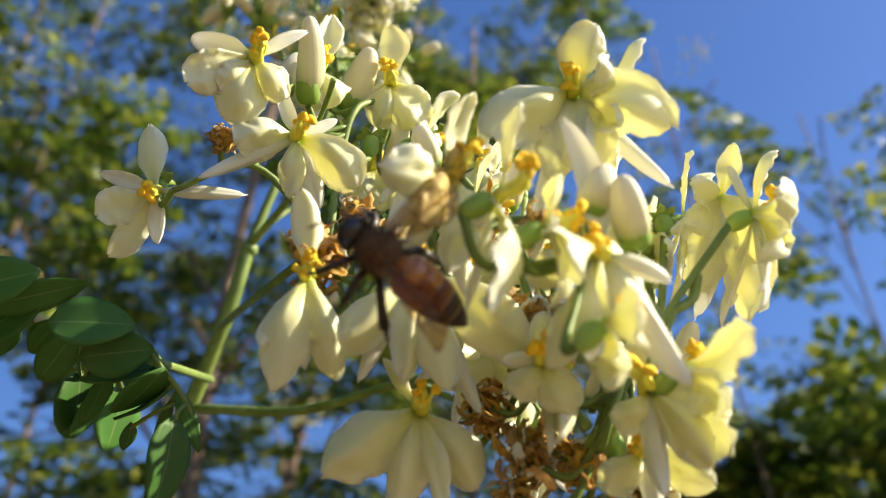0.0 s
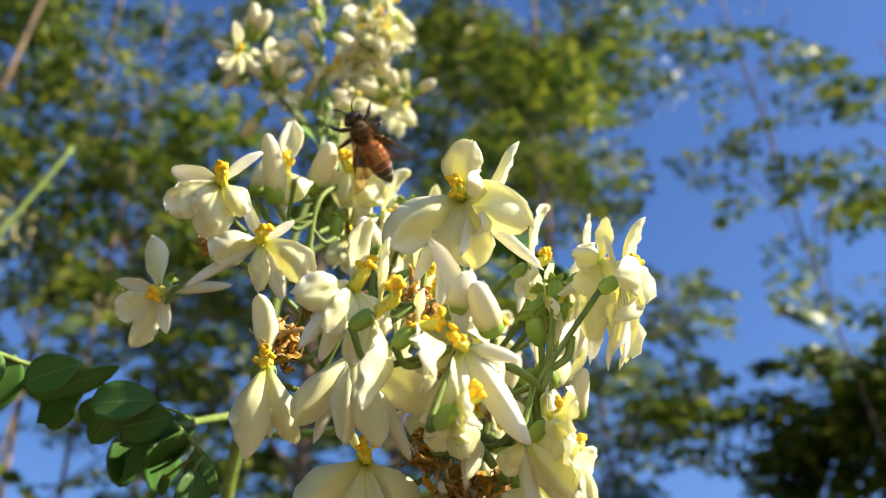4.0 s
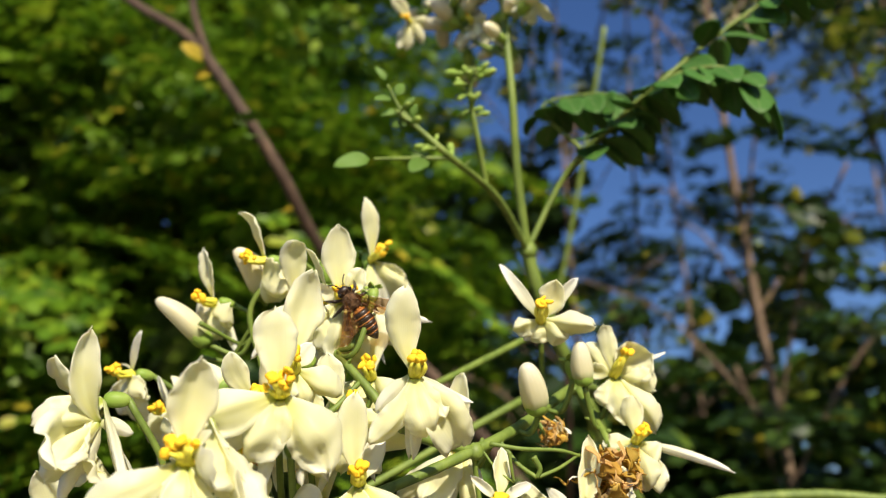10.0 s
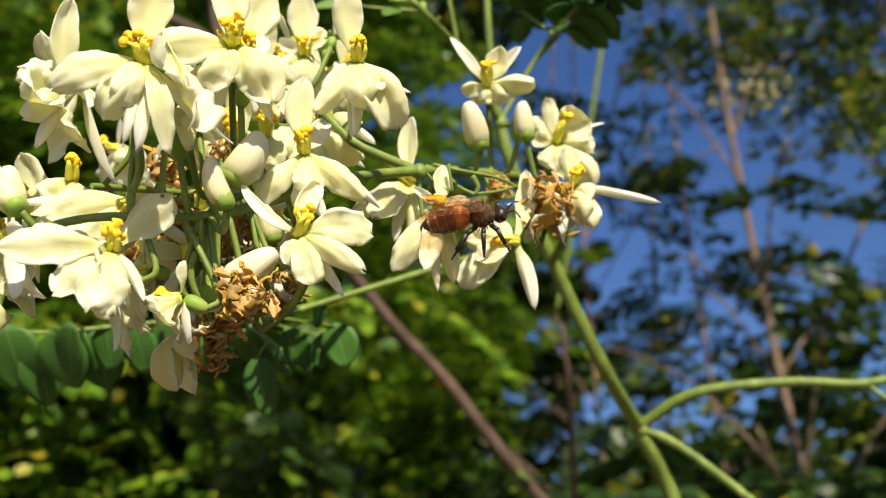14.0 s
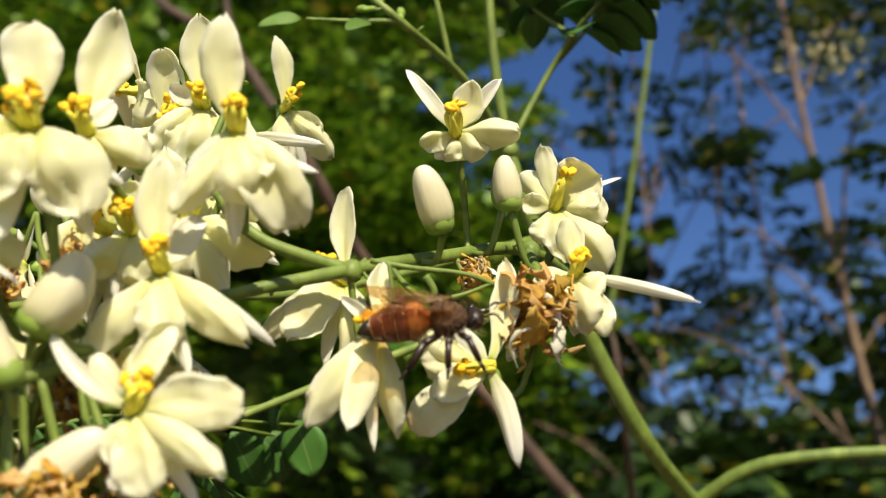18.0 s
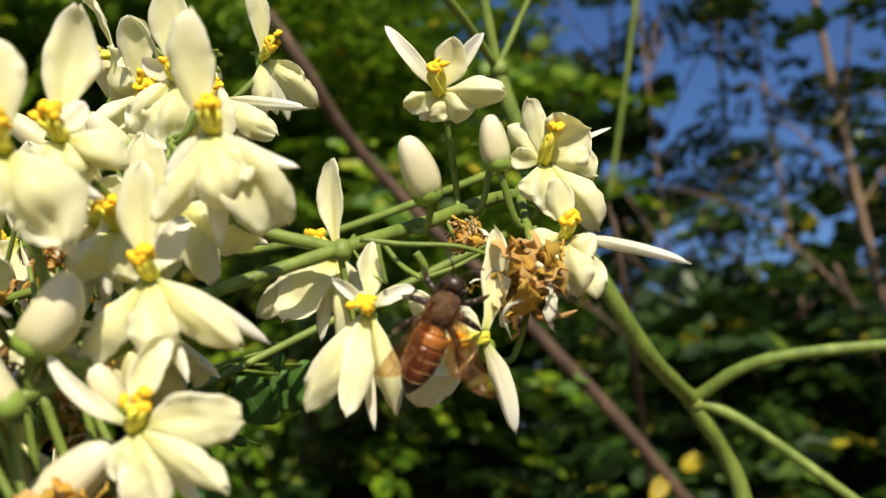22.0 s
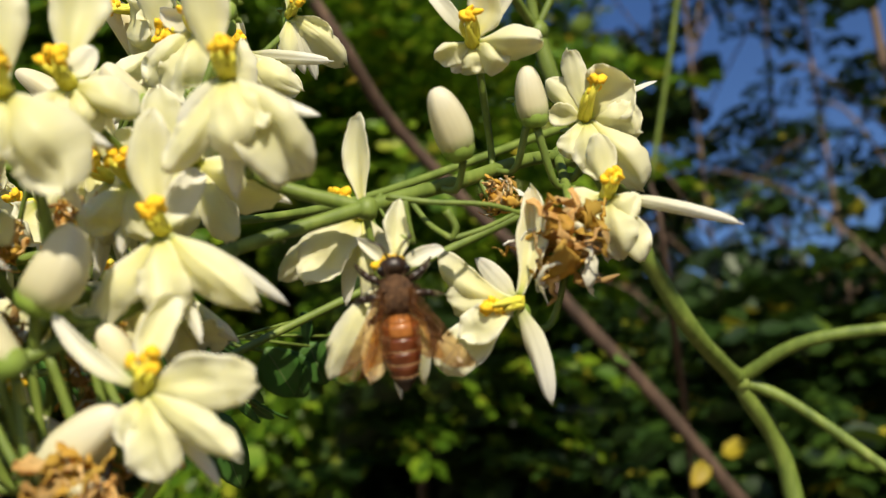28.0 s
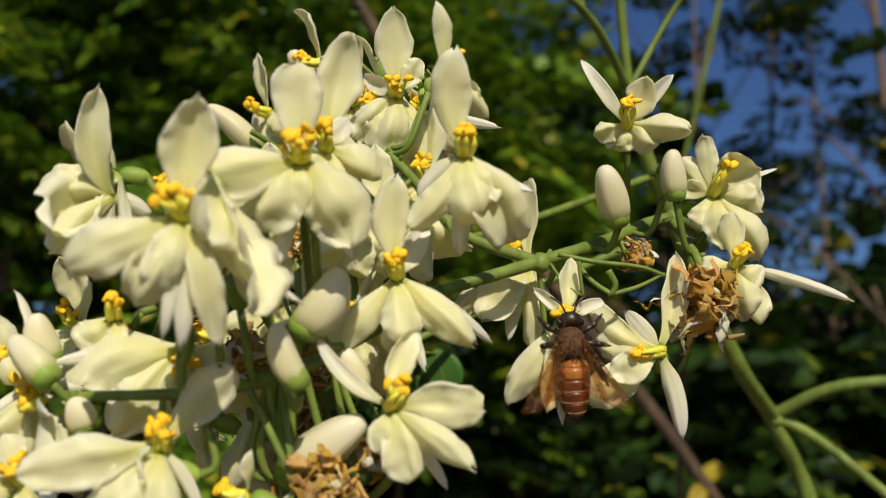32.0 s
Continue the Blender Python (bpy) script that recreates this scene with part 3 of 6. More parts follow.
HEAD_A = [(-0.0525, 0.0810, 1.8830), (-0.0630, 0.0785, 1.8930), (-0.0740, 0.0765, 1.9070), (-0.0830, 0.0757, 1.9200)]
HEAD_B = [(-0.0528, 0.0808, 1.8980), (-0.0445, 0.0818, 1.9090), (-0.0363, 0.0749, 1.9219), (-0.0295, 0.0665, 1.9365)]
HEAD_C = [(-0.0445, 0.0821, 1.9086), (-0.0312, 0.0861, 1.9081), (-0.0187, 0.0869, 1.9117)]
FROND_STEM = [(-0.0634, 0.0936, 1.8260), (-0.0538, 0.1024, 1.8491), (-0.0353, 0.1043, 1.8576), (-0.0187, 0.1118, 1.8678), (-0.0058, 0.1209, 1.8677), (0.0003, 0.1268, 1.8582)]
FROND_MID = [(-0.0450, 0.1028, 1.8531), (-0.0545, 0.0957, 1.8711), (-0.0402, 0.1062, 1.8722), (-0.0334, 0.1106, 1.8663)]
FROND_FAR = [(-0.0538, 0.1024, 1.8491), (-0.0269, 0.1187, 1.8733), (-0.0146, 0.1529, 1.9052), (0.0100, 0.1594, 1.9102), (0.0341, 0.1627, 1.9013), (0.0521, 0.1707, 1.8931)]
LEAF_PINNA = [(-0.1298, -0.0246, 1.7521), (-0.1212, -0.0145, 1.7509), (-0.1067, 0.0227, 1.7587), (-0.0946, 0.0205, 1.7549), (-0.0857, 0.0200, 1.7514), (-0.0758, 0.0194, 1.7478), (-0.0709, 0.0206, 1.7433), (-0.0670, 0.0226, 1.7399), (-0.0631, 0.0264, 1.7357)]
LEAF_STEM = [(-0.0672, 0.0949, 1.7831), (-0.0701, 0.0496, 1.7590), (-0.0709, 0.0206, 1.7433)]
LEAFLETS = [
    ((-0.1032, 0.0200, 1.7520), (-0.0917, 0.0145, 1.7539), 0.0081, 0),
    ((-0.1027, 0.0232, 1.7510), (-0.0838, 0.0154, 1.7522), 0.0061, 55),
    ((-0.0904, 0.0209, 1.7536), (-0.1023, 0.0273, 1.7476), 0.0091, 40),
    ((-0.0879, 0.0165, 1.7458), (-0.0750, 0.0143, 1.7464), 0.0086, 0),
    ((-0.0884, 0.0248, 1.7514), (-0.0935, 0.0304, 1.7476), 0.0052, 30),
    ((-0.0854, 0.0246, 1.7492), (-0.0914, 0.0332, 1.7436), 0.0062, 35),
    ((-0.0827, 0.0205, 1.7426), (-0.0717, 0.0180, 1.7441), 0.0080, 15),
    ((-0.0829, 0.0254, 1.7413), (-0.0717, 0.0210, 1.7436), 0.0050, -40),
]
LEAFLETS_END = [
    ((-0.0789, 0.0255, 1.7432), (-0.0817, 0.0338, 1.7371), 0.0045, 10),
    ((-0.0696, 0.0185, 1.7413), (-0.0751, 0.0275, 1.7352), 0.0084, 0),
    ((-0.0684, 0.0231, 1.7402), (-0.0751, 0.0297, 1.7355), 0.0043, -45),
    ((-0.0740, 0.0297, 1.7368), (-0.0743, 0.0339, 1.7334), 0.0028, 20),
    ((-0.0680, 0.0249, 1.7394), (-0.0699, 0.0343, 1.7317), 0.0023, 55),
    ((-0.0673, 0.0228, 1.7402), (-0.0619, 0.0273, 1.7317), 0.0029, 30),
    ((-0.0669, 0.0216, 1.7345), (-0.0654, 0.0249, 1.7204), 0.0085, 0),
    ((-0.0967, 0.0269, 1.7527), (-0.0997, 0.0334, 1.7473), 0.0061, 20),
]
LEAFLETS_LOW = [
    ((-0.1259, -0.0266, 1.7519), (-0.1327, -0.0180, 1.7357), 0.0160, 0),
    ((-0.1192, -0.0157, 1.7512), (-0.1248, -0.0068, 1.7367), 0.0144, 20),
    ((-0.1276, -0.0187, 1.7493), (-0.1341, -0.0101, 1.7339), 0.0117, -20),
    ((-0.1230, -0.0044, 1.7546), (-0.1299, 0.0029, 1.7398), 0.0127, -15),
    ((-0.0856, 0.0371, 1.7494), (-0.0849, 0.0433, 1.7393), 0.0106, 15),
    ((-0.0851, 0.0442, 1.7514), (-0.0853, 0.0482, 1.7422), 0.0085, -10),
    ((-0.0793, 0.0475, 1.7528), (-0.0803, 0.0523, 1.7415), 0.0103, 10),
    ((-0.0798, 0.0335, 1.7487), (-0.0847, 0.0416, 1.7394), 0.0090, -15),
    ((-0.0714, 0.0405, 1.7547), (-0.0783, 0.0410, 1.7498), 0.0062, 25),
]
LEAFLETS_ROW = [
    ((-0.1089, -0.0134, 1.7498), (-0.1193, -0.0099, 1.7366), 0.0090, 10),
    ((-0.1195, -0.0100, 1.7528), (-0.1245, -0.0058, 1.7394), 0.0097, 15),
    ((-0.1169, -0.0033, 1.7542), (-0.1205, 0.0013, 1.7425), 0.0094, 10),
    ((-0.1142, 0.0034, 1.7556), (-0.1193, 0.0103, 1.7426), 0.0102, 5),
    ((-0.1116, 0.0101, 1.7570), (-0.1160, 0.0162, 1.7432), 0.0088, 8),
    ((-0.1090, 0.0167, 1.7585), (-0.1135, 0.0178, 1.7463), 0.0088, 12),
    ((-0.1071, 0.0216, 1.7595), (-0.1130, 0.0273, 1.7474), 0.0090, 13),
]
BACK_STEM = [(-0.2540, 0.3453, 2.1157), (-0.2753, 0.3488, 2.0660), (-0.3093, 0.3530, 1.9880), (-0.3414, 0.3549, 1.9171), (-0.3191, 0.3424, 1.8389)]
LIMB = [(-0.4360, 0.0433, 2.1427), (-0.3845, 0.0965, 2.0698), (-0.3678, 0.1431, 1.9965), (-0.4007, 0.2194, 1.9335), (-0.3795, 0.3246, 1.8298), (-0.3672, 0.4127, 1.7270), (-0.3604, 0.4666, 1.6623)]
LIMB_FORK = [(-0.3845, 0.0965, 2.0698), (-0.3840, 0.0829, 2.1078), (-0.3731, 0.0815, 2.1465)]


GREEN_LINES = [ARM, ARM_UP, ARM_LEFT, ARM_BACK, ARM_FAR, ARM_TOP, ARM_DRY]
ANCHORS = [p for line in GREEN_LINES for p in spline(line, 8)]


def stem_part(name, line, r0, r1, parent, material=STEM, sides=10, label="", wobble=0.0):
    pts = spline(line, 8)
    pts = [p + Vector(noise.noise_vector(p * 14)) * wobble if 0 < i < len(pts) - 1 else p for i, p in enumerate(pts)]
    rng = random.Random(len(pts) * 31 + int(r0 * 1e6))
    radii = [r * (1 + rng.uniform(-0.05, 0.05)) for r in taper(r0, r1, len(pts))]
    v, f, u = tube(pts, radii, sides)
    return part(name, mesh_of(name, v, f, material, u), parent, label)


def collar(at, r, parent):
    """A swollen joint where branches part."""
    v, f, u = egg(Vector(at) - Vector((0, 0, r)), (0.1, 0.2, 1), r * 2, r * 2, 6, 8)
    part("joint", mesh_of("joint", v, f, STEM, u), parent)


branch = thing("flowering_branch", Matrix.Identity(4), "green drumstick-tree stalk that parts into flower-bearing side branches", "branch")
stem_part("woody_foot", [(-0.16, 0.26, -0.05), (-0.17, 0.25, 0.6), STALK[0]], 0.010, 0.0045, branch, WOODY, label="brown woody lower stem")
stem_part("stalk", STALK[:4], 0.0034, 0.0027, branch)
stem_part("stalk", STALK[3:], 0.0026, 0.0019, branch)
for line, r0, r1 in ((SIDE_RIGHT, 0.0020, 0.0014), (SIDE_TWIG, 0.0009, 0.0006), (SIDE_LOW, 0.0018, 0.0014), (ARM, 0.0014, 0.0007), (ARM_UP, 0.0010, 0.0007),
                     (ARM_LEFT, 0.0010, 0.0006), (ARM_BACK, 0.0010, 0.0006), (ARM_FAR, 0.0007, 0.0005), (ARM_TOP, 0.0008, 0.0005), (ARM_DRY, 0.0009, 0.0006),
                     (TWIG_LEFT, 0.0012, 0.0006), (TWIG_BUD, 0.0008, 0.0005), (TWIG_UP, 0.0014, 0.0009), (HEAD_A, 0.0009, 0.0005), (HEAD_B, 0.0009, 0.0005), (HEAD_C, 0.0007, 0.0004)):
    stem_part("side_branch", line, r0, r1, branch)
for at, r in ((STALK[3], 0.0034), (STALK[-1], 0.0026), (ARM[2], 0.0020), (ARM[4], 0.0016)):
    collar(at, r, branch)

nubs = random.Random(5)
for line in (ARM, ARM_UP, ARM_DRY, TWIG_LEFT, TWIG_BUD):
    pts = spline(line, 8)
    for i in range(6):
        at = pts[nubs.randrange(len(pts) // 4, len(pts))]
        way = Vector((nubs.gauss(0, 1), nubs.gauss(0, 1), nubs.gauss(0.4, 0.8))).normalized()
        v, f, u = egg(at + way * 0.0004, way, nubs.uniform(0.0012, 0.0026), nubs.uniform(0.0006, 0.0010), 5, 7)
        part("stalk_scar", mesh_of("scar", v, f, STEM, u), branch)

limb = thing("bare_limb", Matrix.Identity(4), "bare brown forked limb of the tree behind", "branch")
stem_part("limb", LIMB, 0.0034, 0.0048, limb, WOODY, wobble=0.005)
stem_part("fork", LIMB_FORK, 0.0030, 0.0022, limb, WOODY, wobble=0.003)
stem_part("foot", [LIMB[-1], (-0.42, 0.62, 1.2), (-0.5, 0.8, -0.05)], 0.0050, 0.014, limb, WOODY)


# ---- flowers ----
def pedicel(start, back, world, name="pedicel", r=0.00055):
    """A curved stalk, in the space of world, from start to the nearest green branch."""
    p = world @ Vector(start)
    goal = min(ANCHORS, key=lambda q: (q - p).length)
    mid = p.lerp(goal, 0.45) + (world.to_3x3() @ Vector(back)).normalized() * (p - goal).length * 0.28 - Vector((0, 0, 0.12 * (p - goal).length))
    inv = world.inverted()
    pts = spline([inv @ p, inv @ mid, inv @ goal], 6)
    v, f, u = tube(pts, taper(r * 1.1, r * 0.9, len(pts)), 6)
    return mesh_of(name, v, f, STEM, u)


def stamens(ob, reach, rng, n=10):
    dx, dy = reach[0] * 0.0009, reach[1] * 0.0009
    for i in range(n):
        far = rng.uniform(0.9, 1.05) if i < 6 else rng.uniform(0.7, 0.9)
        tip = Vector((dx * far + rng.gauss(0, 0.00066), dy * far + rng.gauss(0, 0.0006), 0.0022 * far + rng.uniform(-0.0006, 0.0012)))
        start = Vector((rng.uniform(-0.0007, 0.0007), rng.uniform(-0.0005, 0.0005), 0.0))
        mid = start.lerp(tip, 0.55) + Vector((rng.gauss(0, 0.0003), 0, 0.0011))
        v, f, u = tube(spline([start, mid, tip], 4), [0.00070, 0.00066, 0.00060, 0.00052, 0.00044, 0.00037, 0.00031, 0.00026, 0.00022], 5)
        stamen = part("stamen", mesh_of("stamen", v, f, FILAMENT, u), ob)
        way = (rng.uniform(-1, 1), rng.uniform(-1, 1), rng.uniform(-0.3, 1))
        size = 1.0 if i < 6 else 0.75
        v, f, u = egg(tip - Vector(way).normalized() * 0.0006, way, rng.uniform(0.0015, 0.0021) * size, rng.uniform(0.0012, 0.0016) * size, 5, 7, ridges=2, deep=0.4)
        v = [q + Vector(noise.noise_vector(q * 1500)) * 0.00022 for q in v]
        part("anther", mesh_of("anther", v, f, ANTHER, u), stamen)


def flower(place, turn, reach, petals, seed, group="blossom of the near cluster"):
    label = "open creamy white drumstick flower with orange anthers" if len(petals) > 6 else "creamy white drumstick flower with folded petals"
    rng = random.Random(seed)
    m = pose(*place, *turn)
    ob = thing("drumstick_flower", m, label, "flower", group)
    for kind, clock, length, width, lean, curl, side in petals:
        v, f, u = blade(length * 0.001, width * 0.001, clock, lean, curl, side, rng, kind)
        shift = Vector((math.sin(radians(clock)), math.cos(radians(clock)), 0)) * 0.0008 + Vector((0, 0, rng.uniform(-0.0006, 0.0004)))
        v = [q + shift for q in v]
        part("petal" if kind == "p" else "sepal", mesh_of("petal", v, f, PETAL if kind == "p" else SEPAL, u), ob)
    stamens(ob, reach, rng)
    v, f, u = egg((0, -0.0002, -0.0004), (0, -0.9, -0.8), 0.0042, 0.0028, 7, 10, ridges=5, deep=0.10)
    part("calyx", mesh_of("calyx", v, f, CALYX, u), ob, "green calyx cup")
    part("pedicel", pedicel((0, -0.0030, -0.0030), (0, -0.8, -0.6), m), ob)
    return ob


def more_petals(ob, place, turn, petals, seed):
    """Petals of a flower that turns two ways, set from a second middle."""
    rng = random.Random(seed)
    m = ob.matrix_world.inverted() @ pose(*place, *turn)
    for kind, clock, length, width, lean, curl, side in petals:
        v, f, u = blade(length * 0.001, width * 0.001, clock, lean, curl, side, rng, kind)
        part("petal" if kind == "p" else "sepal", mesh_of("petal", [m @ q for q in v], f, PETAL if kind == "p" else SEPAL, u), ob)


near_flower = flower((0.0090, -0.0293, 1.7478), (106.6, -6.8, 78.6), (-1.3, 2.9), [
    ('p', 5, 12.9, 6.3, 100, -25, 25),
    ('p', -119, 14.9, 6.3, 37, 97, 0),
    ('p', -150, 12.1, 5.2, 27, 97, 0),
    ('p', -161, 10.3, 4.6, 22, 102, 0),
    ('p', 165, 15.5, 4.1, 32, 92, 0),
    ('s', -171, 13.5, 1.8, 60, 35, 0),
    ('s', -177, 14.3, 2.4, 65, 30, 0),
    ('s', 133, 15.7, 1.9, 80, 15, 0),
    ('s', 12, 10.2, 1.7, 125, -10, 0),
], 100)
side_flower = flower((-0.0176, -0.0345, 1.7600), (138.3, 5.4, -19.3), (-0.4, 3.2), [
    ('p', 13, 9.5, 7.3, 50, 75, 30),
    ('p', -114, 17.1, 9.0, 10, 80, -45),
    ('p', -167, 14.0, 6.1, 10, 85, 0),
    ('p', 167, 14.2, 8.6, 10, 90, 0),
    ('p', 103, 17.5, 9.0, 15, 65, 50),
    ('s', 134, 17.9, 2.4, 65, 15, 0),
    ('s', -144, 16.2, 3.1, 55, 30, 0),
    ('s', -164, 19.2, 3.1, 50, 30, 0),
    ('s', -5, 5.2, 2.8, 120, 0, 0),
], 101)
more_petals(side_flower, (-0.0163, -0.0345, 1.7563), (107.2, -7.8, 82.5), [
    ('p', -7, 15.9, 4.7, 60, 40, 75),
    ('p', -82, 10.5, 5.8, 55, 60, -60),
    ('p', -130, 12.0, 4.7, 37, 87, -20),
    ('s', -154, 12.5, 2.8, 75, 20, -10),
    ('s', -160, 8.2, 2.5, 75, 20, 0),
    ('s', 113, 5.5, 2.5, 85, 10, 20),
], 102)
flower((0.0073, -0.0156, 1.7582), (111.0, -4.9, 71.5), (-0.1, 2.7), [
    ('p', -3, 11.7, 6.8, 102, -22, 0),
    ('p', -105, 14.5, 7.4, 42, 82, -15),
    ('p', -154, 10.3, 7.1, 27, 100, 0),
    ('p', -175, 7.4, 5.8, 22, 102, 0),
    ('p', 150, 13.1, 8.6, 30, 94, 10),
    ('s', -165, 12.3, 2.7, 75, 25, 0),
    ('s', 151, 13.6, 2.4, 75, 25, 0),
    ('s', -136, 13.7, 2.5, 85, 15, 0),
    ('s', 123, 10.7, 2.1, 90, 10, 0),
], 103)
flower((-0.0018, -0.0094, 1.7645), (112.0, -4.5, 69.9), (-0.2, 3.6), [
    ('p', 10, 15.5, 6.8, 102, -20, 15),
    ('p', 121, 8.4, 5.7, 37, 87, 10),
    ('s', 37, 4.4, 3.1, 115, -10, 0),
    ('p', 162, 6.5, 5.7, 27, 97, 0),
    ('p', -147, 6.2, 4.6, 32, 92, 0),
    ('s', 174, 9.3, 2.5, 80, 20, 0),
], 104)
flower((-0.0170, 0.0071, 1.7831), (115.7, -3.3, 65.5), (-0.5, 2.1), [
    ('p', -5, 13.4, 6.8, 102, -22, 0),
    ('s', -60, 6.0, 3.2, 105, 0, 0),
    ('p', 32, 6.3, 4.0, 100, 0, 0),
    ('p', -155, 10.6, 6.5, 30, 97, 0),
    ('p', -170, 11.8, 6.2, 24, 100, 0),
    ('p', -136, 10.6, 6.0, 42, 82, 0),
    ('p', 152, 15.3, 7.2, 42, 87, 15),
    ('s', -177, 14.3, 3.0, 75, 25, 0),
    ('s', -162, 14.4, 2.6, 80, 20, 0),
], 105)
flower((-0.0396, 0.0264, 1.8020), (118.6, -1.1, 74.2), (1.6, 4.1), [
    ('p', -7, 13.6, 4.4, 100, -20, -50),
    ('p', 130, 13.3, 6.6, 37, 92, 25),
    ('p', 121, 8.8, 4.6, 42, 82, 20),
    ('s', 156, 11.4, 2.5, 75, 20, 0),
    ('p', -174, 11.6, 4.6, 37, 87, 0),
    ('s', 167, 9.8, 2.7, 70, 25, 0),
], 106)
flower((0.0092, 0.0061, 1.7634), (112.1, -2.1, 61.5), (0.8, 3.2), [
    ('p', -9, 13.5, 5.8, 100, -22, 25),
    ('p', 170, 10.1, 8.5, 24, 102, 0),
    ('p', 151, 15.5, 7.2, 34, 90, 10),
    ('s', 117, 10.1, 1.8, 100, 0, -20),
    ('p', -143, 12.6, 4.4, 44, 80, 20),
    ('s', -133, 7.6, 3.2, 80, 20, 0),
    ('s', 179, 12.9, 2.4, 75, 25, 0),
    ('s', -173, 13.2, 2.2, 78, 25, 0),
    ('p', 146, 8.0, 5.0, 37, 82, 0),
], 107)
flower((-0.0000, 0.0016, 1.7474), (104.0, -3.3, 65.5), (-0.6, 3.2), [
    ('p', -4, 13.3, 5.4, 102, -20, 0),
    ('s', 26, 8.2, 3.7, 110, 0, 0),
    ('p', -168, 11.6, 4.5, 32, 92, 75),
    ('p', 178, 10.3, 6.3, 24, 100, 0),
    ('p', 129, 14.3, 5.1, 40, 82, 10),
    ('s', 124, 15.5, 2.1, 85, 15, 0),
    ('s', 166, 12.5, 2.4, 78, 22, 0),
    ('s', -175, 10.5, 2.1, 80, 20, 0),
    ('p', -140, 12.7, 5.1, 70, 35, 20),
], 108)
flower((-0.0108, 0.0296, 1.7559), (105.0, -1.0, 57.4), (-3.5, 3.3), [
    ('p', 1, 13.5, 4.3, 100, -15, 40),
    ('p', -140, 13.0, 7.6, 27, 97, -10),
    ('p', -127, 15.0, 5.1, 42, 82, -15),
    ('p', 176, 13.9, 4.1, 27, 100, 20),
    ('s', -163, 12.0, 2.7, 72, 25, 0),
    ('s', 152, 7.9, 2.7, 85, 20, 0),
], 109)
flower((-0.0013, 0.0302, 1.7457), (104.5, 0.9, 67.8), (-0.7, 0.9), [
    ('p', 1, 8.4, 4.0, 102, -10, 0),
    ('p', -147, 15.6, 5.8, 42, 82, -10),
    ('p', -166, 15.0, 4.7, 30, 92, 0),
    ('p', 166, 14.7, 4.0, 42, 77, 0),
    ('s', 65, 6.4, 2.1, 100, 0, 15),
    ('s', -51, 5.7, 1.8, 105, 0, 0),
    ('s', 179, 15.2, 2.0, 85, 15, 0),
], 110)
flower((0.0011, 0.0465, 1.7421), (99.7, 1.3, 49.4), (-3.5, -0.4), [
    ('p', -61, 13.1, 4.5, 85, 20, 25),
    ('p', -78, 9.7, 4.9, 80, 25, 20),
    ('p', -129, 13.5, 6.5, 70, 40, -25),
    ('p', -122, 8.4, 5.4, 42, 87, 0),
    ('s', 168, 13.1, 3.0, 88, 8, 15),
    ('p', 8, 15.0, 4.5, 97, -10, -25),
    ('s', -43, 7.5, 2.8, 90, 10, 0),
], 111)
flower((-0.0008, 0.0609, 1.7714), (109.3, 2.2, 46.3), (2.9, 5.9), [
    ('p', 59, 8.0, 8.8, 65, 40, 10),
    ('p', -8, 10.0, 4.0, 102, -10, 0),
    ('p', -38, 7.9, 4.6, 95, 0, 0),
    ('p', 111, 8.1, 7.1, 42, 82, 0),
    ('s', 68, 11.1, 0.9, 85, 20, 20),
    ('p', -158, 6.4, 5.8, 42, 82, 0),
    ('s', 162, 8.9, 3.7, 70, 25, 0),
    ('p', 40, 6.0, 5.1, 65, 45, 20),
    ('p', 166, 10.7, 7.0, 27, 97, 0),
    ('p', 145, 14.1, 6.5, 37, 87, 0),
    ('p', -72, 4.9, 4.4, 75, 30, 0),
], 112)
flower((0.0046, 0.0597, 1.7574), (104.9, 2.6, 45.1), (1.9, 2.8), [
    ('p', -7, 8.0, 4.6, 100, -10, 0),
    ('p', -150, 6.7, 7.3, 32, 92, 0),
    ('p', 154, 10.4, 5.9, 42, 82, 0),
    ('s', 106, 17.3, 1.9, 90, 0, 8),
    ('p', -99, 5.7, 4.9, 70, 30, 0),
    ('p', 174, 10.0, 6.8, 22, 102, 0),
    ('p', 131, 4.8, 6.1, 37, 82, 0),
    ('s', 180, 8.4, 2.9, 75, 20, 0),
], 113)
flower((-0.0020, 0.0432, 1.7807), (113.9, 0.8, 51.3), (0.5, 4.3), [
    ('p', 21, 7.9, 5.6, 93, -10, -10),
    ('s', 39, 10.1, 2.6, 97, -10, 0),
    ('s', -37, 12.8, 2.4, 97, -15, -15),
    ('p', 96, 10.2, 5.8, 37, 72, 0),
    ('p', 180, 4.0, 5.8, 27, 87, 0),
    ('p', -108, 5.4, 4.5, 37, 82, 0),
    ('p', 126, 6.1, 5.1, 32, 87, 0),
    ('s', -138, 4.4, 2.6, 70, 20, 0),
], 114)
flower((0.0034, 0.0002, 1.7293), (95.6, -3.4, 66.0), (1.8, 3.6), [
    ('p', 23, 9.9, 4.0, 100, -15, 40),
    ('p', 93, 12.2, 6.3, 44, 77, 20),
    ('p', 165, 9.4, 5.9, 37, 87, 0),
    ('p', 123, 12.8, 4.0, 42, 77, 10),
    ('s', 141, 11.6, 2.0, 80, 15, 10),
    ('p', -168, 5.9, 4.0, 32, 92, 0),
    ('p', 151, 4.0, 3.2, 22, 87, 0),
    ('s', -50, 12.3, 2.1, 95, -5, 20),
], 115)
